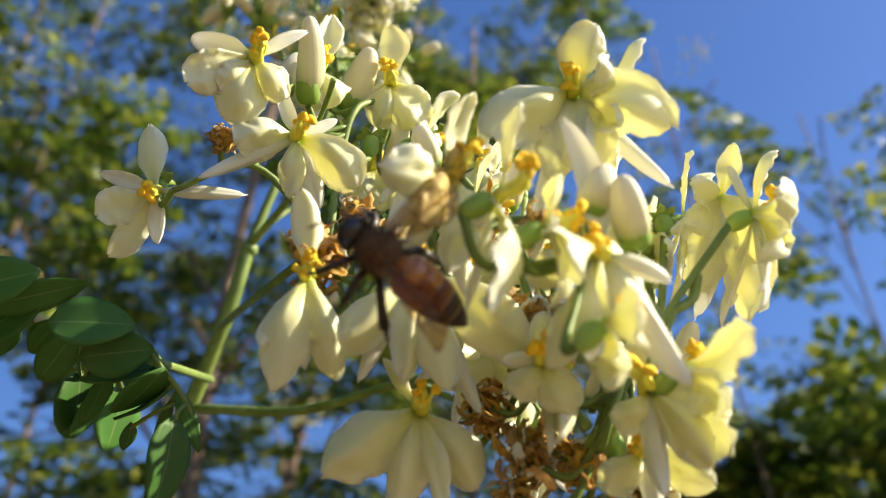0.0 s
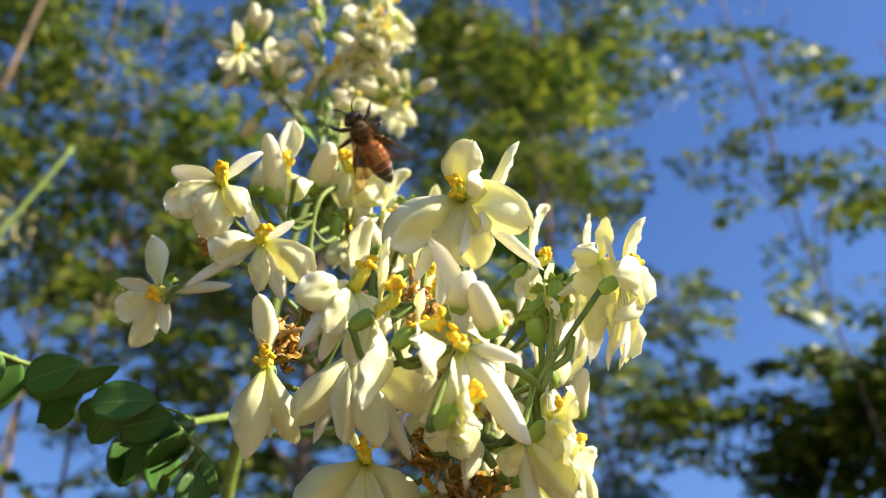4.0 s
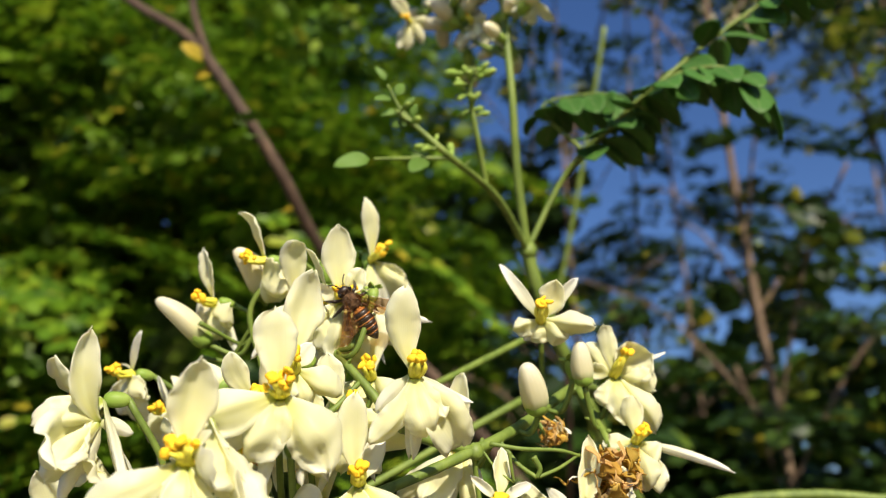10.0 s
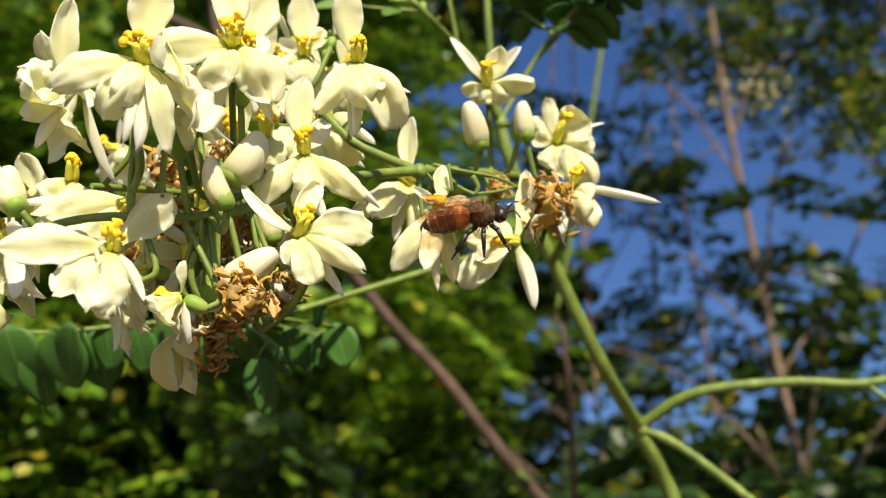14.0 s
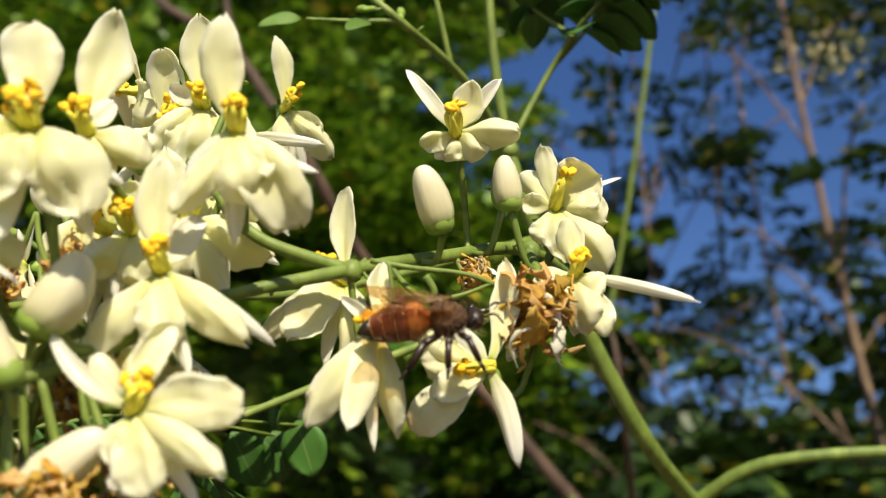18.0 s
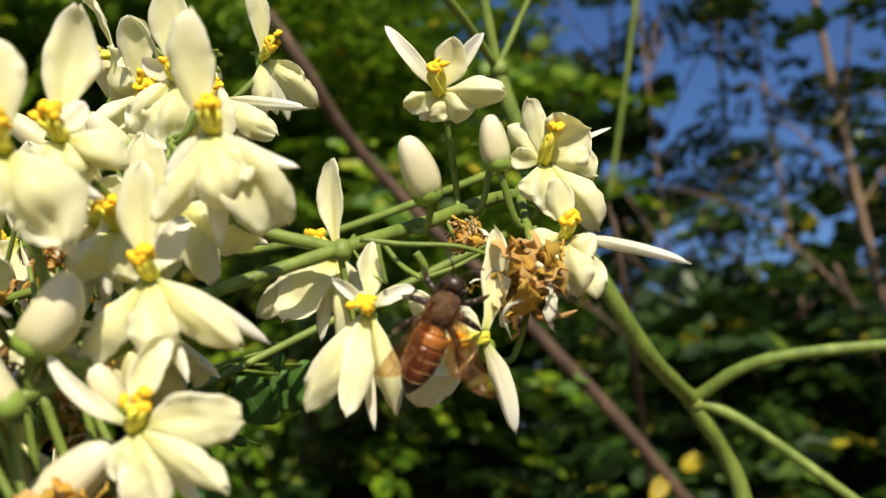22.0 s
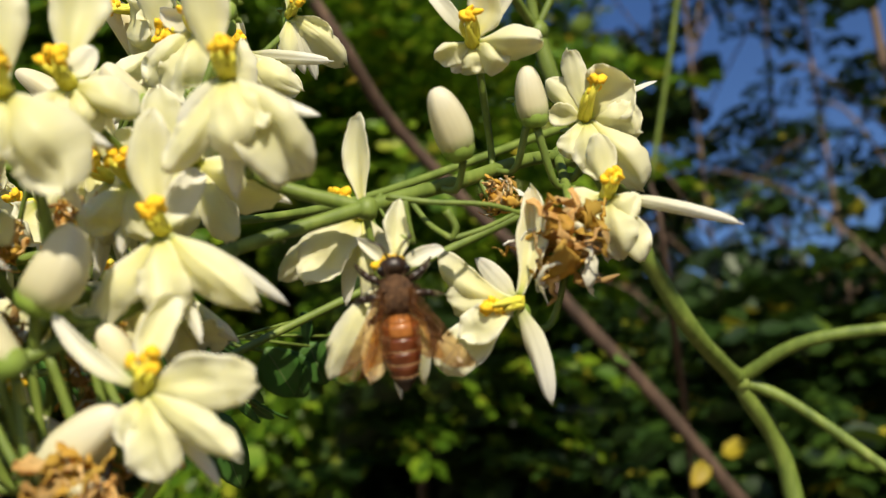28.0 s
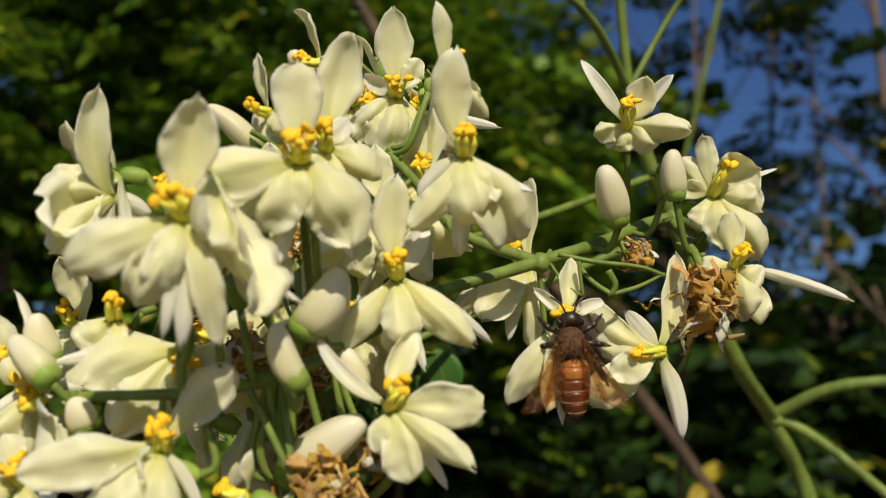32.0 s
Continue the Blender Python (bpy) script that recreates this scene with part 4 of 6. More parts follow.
flower((-0.0049, -0.0259, 1.7231), (92.5, -7.1, 79.8), (0.0, 2.7), [
    ('p', 40, 12.0, 6.4, 95, -15, 0),
    ('p', -101, 15.6, 6.5, 40, 82, -15),
    ('p', -161, 12.0, 7.6, 30, 94, 0),
    ('s', 152, 9.0, 1.7, 75, 20, 20),
    ('p', -136, 11.6, 5.4, 37, 87, 0),
    ('s', 178, 10.3, 2.4, 75, 25, 0),
], 116)
flower((-0.0132, -0.0231, 1.7362), (98.4, -6.8, 78.5), (0.0, -1.5), [
    ('p', -108, 13.3, 9.2, 92, 15, -30),
    ('p', -140, 13.3, 8.0, 88, 20, -15),
    ('p', -166, 7.8, 6.0, 85, 15, 0),
    ('p', 148, 3.8, 3.4, 100, 20, 0),
    ('s', 121, 12.7, 2.2, 95, 10, 0),
    ('p', 105, 6.1, 4.0, 105, 0, 0),
    ('s', -96, 15.7, 2.1, 95, 0, 0),
], 117)
flower((-0.0616, -0.0181, 1.7752), (134.1, -6.3, -1.0), (0.7, 3.7), [
    ('p', -112, 11.1, 7.3, 60, 35, -20),
    ('p', -171, 11.4, 9.1, 22, 92, 0),
    ('p', 145, 7.7, 5.8, 27, 87, 0),
    ('s', 52, 9.5, 2.1, 115, -5, 20),
    ('s', -73, 10.2, 4.1, 115, 0, 0),
    ('p', -138, 7.5, 6.5, 32, 82, 0),
], 118)
flower((-0.0517, -0.0050, 1.7903), (134.6, -4.0, -3.8), (0.0, 3.4), [
    ('p', 9, 11.1, 5.3, 117, -15, 0),
    ('p', -142, 7.5, 8.8, 27, 87, 0),
    ('p', 149, 6.9, 7.4, 27, 82, 0),
    ('s', -178, 11.1, 3.1, 65, 20, 0),
], 119)
flower((-0.0381, 0.0001, 1.7966), (134.6, -1.4, -7.1), (-0.6, 3.8), [
    ('p', -7, 11.0, 6.4, 117, -15, 0),
    ('p', 138, 11.3, 9.7, 32, 82, 10),
    ('p', -162, 9.0, 7.8, 22, 92, 0),
    ('s', 166, 15.1, 3.2, 65, 25, 0),
    ('s', -131, 11.1, 3.0, 75, 10, 0),
], 120)
flower((-0.0537, -0.0117, 1.7664), (130.1, -4.8, -2.9), (0.8, 2.8), [
    ('p', -104, 9.6, 7.6, 55, 30, -40),
    ('s', -119, 15.3, 2.5, 70, 15, -10),
    ('p', -173, 9.9, 4.9, 22, 87, 0),
    ('p', 128, 12.9, 8.1, 32, 77, 40),
    ('s', 160, 11.5, 3.7, 60, 25, 0),
    ('s', 61, 6.8, 1.9, 115, 0, 0),
    ('s', -24, 8.3, 2.5, 118, 0, 0),
], 121)
flower((-0.0750, 0.0035, 1.7646), (126.3, -9.5, 3.0), (-1.0, -0.0), [
    ('p', -5, 11.3, 5.3, 115, -5, -20),
    ('p', -117, 9.0, 6.8, 85, 20, 0),
    ('p', -148, 11.9, 5.7, 80, 20, 20),
    ('s', 172, 7.9, 2.8, 75, 15, 0),
    ('s', 91, 13.5, 2.4, 80, 5, 0),
    ('s', -69, 8.9, 2.6, 115, 10, 0),
], 122)
flower((-0.0498, -0.0142, 1.7385), (121.8, -4.3, -3.4), (-0.4, 2.4), [
    ('p', -5, 11.7, 4.5, 117, -15, 0),
    ('p', -166, 16.5, 6.6, 27, 87, 0),
    ('p', 162, 15.2, 5.3, 27, 87, 0),
    ('p', -146, 11.2, 4.6, 55, 35, 0),
    ('s', 180, 11.7, 2.5, 65, 20, 0),
], 123)
flower((-0.0348, -0.0134, 1.7419), (122.4, -0.5, -8.2), (0.0, 3.1), [
    ('p', -8, 12.9, 6.6, 117, -18, 0),
    ('p', -135, 17.0, 7.4, 30, 87, 0),
    ('p', -176, 17.6, 5.7, 17, 97, 0),
    ('p', 126, 20.8, 8.5, 32, 82, 15),
    ('p', 166, 18.6, 6.2, 22, 92, 0),
    ('s', -149, 16.4, 2.8, 65, 25, 0),
    ('s', 153, 20.2, 2.8, 68, 20, 0),
], 124)
flower((-0.0326, -0.0052, 1.7253), (118.4, -0.8, -11.6), (0.2, 2.9), [
    ('p', -37, 8.8, 2.2, 117, -10, 0),
    ('p', -127, 16.1, 9.2, 27, 90, -15),
    ('p', 143, 12.6, 8.2, 27, 90, 15),
    ('p', -169, 13.6, 6.0, 17, 97, 0),
    ('p', 168, 14.2, 4.0, 22, 92, 0),
    ('s', -161, 12.6, 2.4, 65, 25, 0),
], 125)
flower((-0.0192, -0.0387, 1.7283), (122.5, 5.5, -15.5), (-0.4, 1.8), [
    ('s', -15, 16.3, 3.4, 115, -30, -40),
    ('s', 147, 15.9, 4.2, 70, 20, 15),
    ('p', -156, 13.3, 5.1, 60, 50, 0),
    ('s', -177, 11.3, 3.3, 65, 35, 0),
    ('p', -104, 7.8, 4.9, 90, 30, 0),
    ('p', 149, 7.9, 4.9, 100, 20, 0),
    ('s', 104, 7.8, 2.3, 90, 10, 0),
], 126)
more_petals(near_flower, (0.0071, -0.0254, 1.7538), (130.6, 10.9, -26.4), [
    ('p', 15, 8.2, 3.7, 95, 0, 0),
    ('p', -155, 6.8, 7.8, 70, 20, -20),
    ('p', 130, 11.7, 9.1, 70, 15, 25),
    ('p', -172, 13.8, 6.3, 70, 15, 0),
    ('p', 162, 18.4, 6.7, 70, 10, -10),
    ('s', -167, 18.0, 3.1, 75, 10, 0),
    ('s', 174, 15.9, 2.8, 75, 5, 0),
], 127)
flower((-0.0317, -0.0416, 1.7320), (108.4, -9.2, 77.3), (-3.1, 4.7), [
    ('p', -25, 9.8, 5.4, 95, -10, 0),
    ('p', -168, 16.4, 6.9, 42, 82, 0),
    ('s', 142, 11.9, 3.9, 85, 10, 10),
    ('s', 77, 9.8, 3.3, 100, 0, 0),
], 128)
flower((-0.0084, -0.0244, 1.7209), (119.2, 8.4, -23.1), (-2.7, 4.0), [
    ('p', 95, 7.4, 7.1, 60, 40, 0),
    ('p', -33, 6.0, 4.5, 110, 0, 0),
    ('p', -150, 6.2, 4.9, 32, 82, 0),
    ('p', 143, 11.5, 5.3, 32, 82, 0),
    ('s', 173, 11.9, 2.8, 65, 25, 0),
], 129)
flower((-0.0055, -0.0146, 1.7178), (115.5, 8.1, -22.8), (0.0, 2.1), [
    ('p', -142, 7.2, 5.6, 32, 82, 0),
    ('p', 110, 9.5, 5.6, 32, 82, 0),
    ('s', 174, 6.8, 3.0, 60, 25, 0),
    ('p', 18, 5.0, 4.0, 115, 0, 0),
], 130)
flower((-0.0015, -0.0189, 1.7498), (105.8, -5.8, 74.6), (-0.4, 2.6), [
    ('p', 0, 6.6, 4.9, 100, -15, 0),
    ('p', -135, 6.9, 4.8, 37, 82, 0),
    ('p', 180, 8.3, 4.8, 32, 87, 0),
    ('p', 139, 7.5, 4.8, 37, 82, 0),
    ('s', 163, 7.7, 2.0, 75, 20, 0),
], 131)
flower((-0.0122, -0.0012, 1.7574), (107.1, -4.1, 68.4), (0.0, 3.0), [
    ('p', 4, 6.0, 4.8, 100, -15, 0),
    ('p', -144, 8.2, 5.6, 37, 82, 0),
    ('p', 166, 8.0, 5.6, 32, 87, 0),
    ('s', -169, 8.7, 2.3, 75, 20, 0),
], 132)
flower((-0.0156, 0.0003, 1.7443), (101.3, -4.2, 68.8), (0.0, 2.5), [
    ('p', -148, 8.9, 5.6, 37, 82, 0),
    ('p', 162, 9.2, 6.2, 32, 87, 0),
    ('p', 180, 9.7, 5.0, 32, 87, 0),
    ('s', 90, 4.3, 2.3, 85, 20, 0),
], 133)
flower((-0.0161, -0.0112, 1.7299), (95.2, -5.6, 74.0), (0.0, 2.4), [
    ('p', -72, 5.1, 4.5, 70, 30, 0),
    ('p', -169, 9.2, 5.8, 32, 87, 0),
    ('p', 153, 7.9, 5.3, 37, 82, 0),
    ('s', 176, 10.5, 2.3, 75, 20, 0),
    ('p', -159, 12.4, 5.3, 37, 87, 0),
], 134)
flower((-0.0181, -0.0321, 1.7404), (100.1, -7.8, 82.5), (0.0, 2.3), [
    ('p', -129, 5.4, 5.1, 42, 82, 0),
    ('p', 159, 7.3, 5.1, 37, 82, 0),
    ('s', -174, 7.0, 2.1, 75, 20, 0),
], 135)
flower((-0.0259, -0.0400, 1.7304), (95.3, -8.9, 86.8), (-1.5, 1.5), [
    ('s', -120, 4.9, 2.4, 85, 10, 0),
    ('p', -151, 10.6, 6.1, 42, 82, 0),
    ('p', 180, 9.5, 5.1, 37, 82, 0),
    ('s', 90, 6.2, 2.1, 90, 0, 0),
    ('p', -39, 4.9, 4.3, 85, 10, 0),
], 136)
flower((-0.0203, -0.0398, 1.7185), (90.1, -9.0, 87.4), (-1.4, 2.2), [
    ('p', -107, 8.3, 6.7, 42, 82, 0),
    ('p', 166, 6.6, 5.7, 37, 82, 0),
    ('s', 76, 6.0, 2.6, 95, 0, 0),
    ('p', -23, 5.5, 4.0, 95, 0, 0),
], 137)
flower((-0.0196, 0.0053, 1.7841), (134.2, 1.7, -14.7), (0.5, 0.8), [
    ('p', 8, 9.3, 2.8, 117, -10, 15),
    ('p', -167, 18.7, 5.0, 27, 87, 20),
    ('p', 164, 9.7, 4.8, 27, 82, -20),
    ('p', -147, 11.2, 4.2, 32, 82, 0),
    ('s', -95, 9.7, 2.4, 80, 0, 0),
    ('s', -160, 16.4, 2.7, 65, 20, 30),
    ('p', 180, 6.8, 5.6, 22, 92, 0),
], 138)
flower((-0.0384, 0.0166, 1.7902), (129.9, -1.8, -6.5), (0.0, 2.5), [
    ('p', 168, 10.3, 6.8, 27, 87, 0),
    ('s', 94, 16.1, 3.1, 80, 0, 0),
    ('p', -149, 8.2, 5.5, 32, 82, 0),
    ('s', 72, 8.3, 3.1, 110, 0, 0),
], 139)
flower((-0.0190, -0.0172, 1.7277), (121.4, 4.2, -17.8), (0.0, 1.5), [
    ('p', -153, 5.5, 5.7, 32, 82, 0),
    ('p', 153, 7.4, 5.7, 32, 82, 0),
    ('s', -90, 4.5, 2.3, 70, 10, 0),
    ('p', 0, 6.2, 3.7, 110, 0, 0),
], 140)



# flowers half hidden within the cluster
INNER = [(-0.0244, -0.0062, 1.764), (-0.031, 0.0042, 1.7864), (-0.0261, 0.0156, 1.7855), (-0.0353, -0.0343, 1.741), (-0.0214, -0.0025, 1.7609), (-0.0127, 0.0064, 1.7612), (-0.0201, 0.006, 1.7451), (-0.0279, -0.0073, 1.7471), (-0.0155, 0.0127, 1.7686)]
inner_rng = random.Random(31)
for i, place in enumerate(INNER):
    r = inner_rng
    shape = [("p", r.uniform(-20, 20), r.uniform(9, 13), r.uniform(4.5, 6.5), 102, -22, r.uniform(-40, 40))]
    shape += [("p", a + r.uniform(-12, 12), r.uniform(9, 13), r.uniform(5, 7.5), r.uniform(24, 42), r.uniform(84, 102), 0) for a in (-130, -165, 165, 130)]
    shape += [("s", a + r.uniform(-15, 15), r.uniform(11, 15), r.uniform(2.0, 3.0), 78, 22, 0) for a in (-150, 180, 125)]
    flower(place, (r.uniform(96, 122), r.uniform(-12, 8), r.uniform(20, 95)), (r.uniform(-1, 1), r.uniform(2.2, 3.6)), shape, 800 + i)



def bud(base, tip, width, seed, group="buds of the near cluster"):
    rng = random.Random(seed)
    base, tip = Vector(base), Vector(tip)
    m = Matrix.Translation(base)
    ob = thing("flower_bud", m, "closed creamy flower bud with a green foot", "bud", group)
    axis = tip - base
    v, f, u = egg((0, 0, 0), axis, axis.length, width, 12, 15, blunt=-0.12, ridges=5, deep=0.10)
    bend = axis.orthogonal().normalized() * axis.length * rng.uniform(-0.08, 0.08)
    v = [q + bend * math.sin(math.pi * min(1, max(0, q.dot(axis) / axis.length_squared))) for q in v]
    part("bud_petals", mesh_of("bud", v, f, BUD, u), ob)
    v, f, u = egg(-axis * 0.10, axis, axis.length * 0.46, width * 0.90, 7, 12, ridges=5, deep=0.12)
    part("calyx", mesh_of("calyx", v, f, CALYX, u), ob, "green calyx cup")
    part("pedicel", pedicel(-axis * 0.10, -axis, m), ob)
    return ob


bud((-0.0007, 0.0399, 1.7626), (0.0026, 0.0347, 1.7700), 0.0054, 300)
bud((-0.0003, 0.0519, 1.7690), (0.0020, 0.0494, 1.7764), 0.0046, 301)
bud((-0.0018, -0.0103, 1.7385), (0.0031, -0.0076, 1.7463), 0.0062, 302)
bud((0.0031, -0.0121, 1.7310), (0.0045, -0.0160, 1.7380), 0.0038, 303)
bud((-0.0197, -0.0390, 1.7337), (-0.0181, -0.0418, 1.7394), 0.0045, 304)
bud((-0.0529, -0.0062, 1.7818), (-0.0545, -0.0168, 1.7899), 0.0049, 305)
bud((-0.0085, -0.0087, 1.7205), (-0.0012, -0.0013, 1.7280), 0.0063, 306)
bud((-0.0054, -0.0004, 1.7319), (-0.0042, -0.0039, 1.7374), 0.0040, 307)
bud((-0.0574, -0.0038, 1.7851), (-0.0553, -0.0065, 1.7923), 0.0041, 308)
bud((-0.0461, 0.0034, 1.7921), (-0.0425, -0.0048, 1.7996), 0.0059, 309)
bud((-0.0148, -0.0389, 1.7307), (-0.0178, -0.0440, 1.7360), 0.0044, 310)
bud((-0.0165, 0.0003, 1.7696), (-0.0155, -0.0052, 1.7744), 0.0042, 311)
bud((-0.0321, -0.0088, 1.7673), (-0.0351, -0.0133, 1.7719), 0.0047, 312)
bud((-0.0152, -0.0338, 1.7250), (-0.0139, -0.0358, 1.7287), 0.0040, 313)
bud((-0.0357, 0.0118, 1.7856), (-0.0345, 0.0049, 1.7920), 0.0043, 314)



def withered(place, size, seed):
    rng = random.Random(seed)
    m = Matrix.Translation(place)
    ob = thing("withered_flower", m, "withered brown flower with crumpled petals", "flower", "withered blossom")
    for i in range(60):
        out = Vector((rng.gauss(0, 1), rng.gauss(0, 1), rng.gauss(0, 1))).normalized()
        turn = out.to_track_quat("Z", "Y").to_matrix()
        v, f, u = blade(size * rng.uniform(0.8, 1.5), size * (rng.uniform(0.06, 0.18) if i % 3 else rng.uniform(0.22, 0.46)), rng.uniform(0, 360), rng.uniform(10, 80), rng.uniform(60, 260), rng.uniform(-160, 160), rng, "p", 0.00016, 12, 5)
        crumple = [q + Vector(noise.noise_vector(q * (5.0 / size) + Vector((i * 3.1, seed, 0)))) * size * 0.15 for q in v]
        start = out * size * rng.uniform(0.05, 0.55)
        part("dry_petal", mesh_of("dry_petal", [turn @ q + start for q in crumple], f, SEPAL if i % 10 == 3 else WITHER if rng.random() < 0.55 else GOLD, u), ob)
    part("pedicel", pedicel((0, 0, 0), (0, 0, -1), m), ob)
    return ob


withered((0.0041, 0.0530, 1.7504), 0.0074, 500)
withered((-0.0155, -0.0138, 1.7375), 0.0037, 501)
withered((-0.0123, -0.0022, 1.7368), 0.0032, 502)
withered((-0.0106, -0.0069, 1.7184), 0.0039, 503)
withered((-0.0430, -0.0075, 1.7558), 0.0039, 504)
withered((-0.0225, -0.0024, 1.7287), 0.0044, 505)
withered((-0.0654, -0.0048, 1.7704), 0.0029, 506)
withered((-0.0232, -0.0306, 1.7387), 0.0024, 507)
withered((-0.0079, 0.0500, 1.7600), 0.0033, 508)
withered((-0.0185, -0.0072, 1.7543), 0.0029, 509)
withered((-0.0155, -0.0039, 1.7221), 0.0053, 510)
withered((-0.0072, 0.0026, 1.7243), 0.0044, 511)
withered((-0.0201, -0.0042, 1.7148), 0.0033, 512)
withered((-0.0201, -0.0137, 1.7376), 0.0040, 513)
withered((-0.0156, -0.0054, 1.7360), 0.0040, 514)
withered((-0.0175, -0.0055, 1.7191), 0.0040, 515)
withered((-0.0257, -0.0155, 1.7516), 0.0040, 516)
withered((-0.0480, -0.0110, 1.7440), 0.0052, 517)
withered((-0.0350, -0.0010, 1.7590), 0.0040, 518)
withered((-0.0028, -0.0062, 1.7186), 0.0055, 519)


# ---- spent calyx cups and bare flower stalks between the flowers ----


def spent_cup(place, size, seed):
    rng = random.Random(seed)
    m = Matrix.Translation(place)
    ob = thing("spent_calyx", m, "green calyx cup of a fallen flower", "calyx", "spent calyx cups")
    way = Vector((rng.uniform(-0.3, 0.3), rng.uniform(-0.3, 0.3), 1)).normalized()
    v, f, u = tube([way * (size * k) for k in (-0.9, -0.6, -0.1, 0.5, 0.9)], [size * 0.16, size * 0.42, size * 0.6, size * 0.62, size * 0.5], 10)
    part("cup", mesh_of("cup", v, f, CALYX, u), ob)
    for i in range(5):
        a = 72 * i + rng.uniform(-10, 10)
        v, f, u = blade(size * 1.3, size * 0.7, a, 25, 60, 0, rng, "s", rows=7, cols=5)
        part("lobe", mesh_of("lobe", [q + way * size * 0.6 for q in v], f, CALYX, u), ob)
    part("pedicel", pedicel(-way * size * 0.8, -way, m), ob)


spent_cup((-0.0013, -0.0178, 1.7496), 0.0026, 700)
spent_cup((0.0028, -0.0114, 1.7520), 0.0022, 701)
spent_cup((-0.0005, -0.0217, 1.7499), 0.0022, 702)
spent_cup((-0.0038, -0.0190, 1.7428), 0.0028, 703)
spent_cup((-0.0054, 0.0629, 1.7684), 0.0028, 704)
spent_cup((-0.0038, 0.0522, 1.7721), 0.0022, 705)
spent_cup((-0.0171, -0.0338, 1.7262), 0.0026, 706)
spent_cup((-0.0143, 0.0108, 1.7824), 0.0017, 707)
spent_cup((-0.0101, 0.0098, 1.7824), 0.0017, 708)
spent_cup((-0.0406, 0.0047, 1.7829), 0.0026, 709)
spent_cup((-0.0747, 0.0058, 1.7664), 0.0024, 710)
spent_cup((-0.0256, 0.0080, 1.7911), 0.0026, 711)
spent_cup((-0.0425, 0.0272, 1.8027), 0.0024, 712)



def loose_stalk(line, r):
    ob = thing("flower_stalk", Matrix.Translation(line[0]), "thin green curved flower stalk", "stalk", "bare flower stalks")
    pts = [p - Vector(line[0]) for p in spline(line, 7)]
    r *= 0.75
    v, f, u = tube(pts, taper(r, r * 0.7, len(pts)), 7)
    part("stalk", mesh_of("stalk", v, f, STEM, u), ob)
    end = Vector(line[-1])
    goal = min(ANCHORS, key=lambda q: (q - end).length)
    pts = [p - Vector(line[0]) for p in spline([end, end.lerp(goal, 0.5) - Vector((0, 0, 0.001)), goal], 5)]
    v, f, u = tube(pts, r * 0.7, 7)
    part("stalk_foot", mesh_of("stalk_foot", v, f, STEM, u), ob)


loose_stalk([(-0.0063, -0.0129, 1.7267), (-0.0074, -0.0131, 1.7236), (-0.0086, -0.0113, 1.7206), (-0.0085, -0.0084, 1.7198)], 0.00090)
loose_stalk([(0.0030, 0.0016, 1.7257), (0.0005, 0.0032, 1.7227), (-0.0034, 0.0024, 1.7192), (-0.0079, -0.0001, 1.7163)], 0.00110)
loose_stalk([(0.0002, -0.0259, 1.7382), (-0.0005, -0.0250, 1.7350), (-0.0035, -0.0249, 1.7326)], 0.00110)
loose_stalk([(0.0020, 0.0304, 1.7538), (0.0016, 0.0310, 1.7515), (0.0011, 0.0319, 1.7488)], 0.00045)
loose_stalk([(-0.0024, 0.0296, 1.7558), (0.0000, 0.0348, 1.7549), (0.0017, 0.0423, 1.7549), (0.0019, 0.0475, 1.7541)], 0.00060)
loose_stalk([(0.0015, 0.0363, 1.7534), (0.0015, 0.0376, 1.7514), (0.0008, 0.0374, 1.7499)], 0.00080)
loose_stalk([(0.0011, 0.0377, 1.7500), (0.0017, 0.0422, 1.7518), (0.0018, 0.0471, 1.7545)], 0.00050)
loose_stalk([(-0.0457, -0.0058, 1.7556), (-0.0458, -0.0022, 1.7512), (-0.0437, 0.0023, 1.7484), (-0.0413, 0.0063, 1.7477)], 0.00090)
loose_stalk([(-0.0262, -0.0085, 1.7455), (-0.0228, -0.0093, 1.7486), (-0.0186, -0.0108, 1.7525)], 0.00060)
loose_stalk([(-0.0240, -0.0077, 1.7518), (-0.0231, -0.0110, 1.7572), (-0.0222, -0.0125, 1.7619)], 0.00070)
loose_stalk([(-0.0635, -0.0030, 1.7811), (-0.0618, -0.0001, 1.7803), (-0.0591, 0.0036, 1.7798)], 0.00090)
loose_stalk([(-0.0491, -0.0090, 1.7844), (-0.0496, -0.0054, 1.7833), (-0.0508, 0.0001, 1.7817)], 0.00080)
loose_stalk([(-0.0116, -0.0119, 1.7216), (-0.0158, -0.0121, 1.7277), (-0.0215, -0.0117, 1.7352), (-0.0245, -0.0085, 1.7417)], 0.00110)
loose_stalk([(-0.0170, -0.0119, 1.7311), (-0.0127, -0.0100, 1.7275), (-0.0088, -0.0101, 1.7266), (-0.0063, -0.0114, 1.7275)], 0.00110)



# ---- the younger flower head above ----
def small_bud(at, way, size, green):
    ob = thing("flower_bud", Matrix.Translation(at), "tiny green unopened bud on a twig" if green else "small creamy unopened bud of the upper head", "bud", "buds of the upper head")
    v, f, u = egg((0, 0, 0), way, size, size * 0.6, 7, 10, ridges=5, deep=0.12)
    part("bud_petals", mesh_of("bud", v, f, CALYX if green else BUD, u), ob)
    v, f, u = egg(-Vector(way).normalized() * size * 0.5, way, size * 0.8, size * 0.42, 5, 8)
    part("calyx", mesh_of("calyx", v, f, CALYX, u), ob)
    return ob


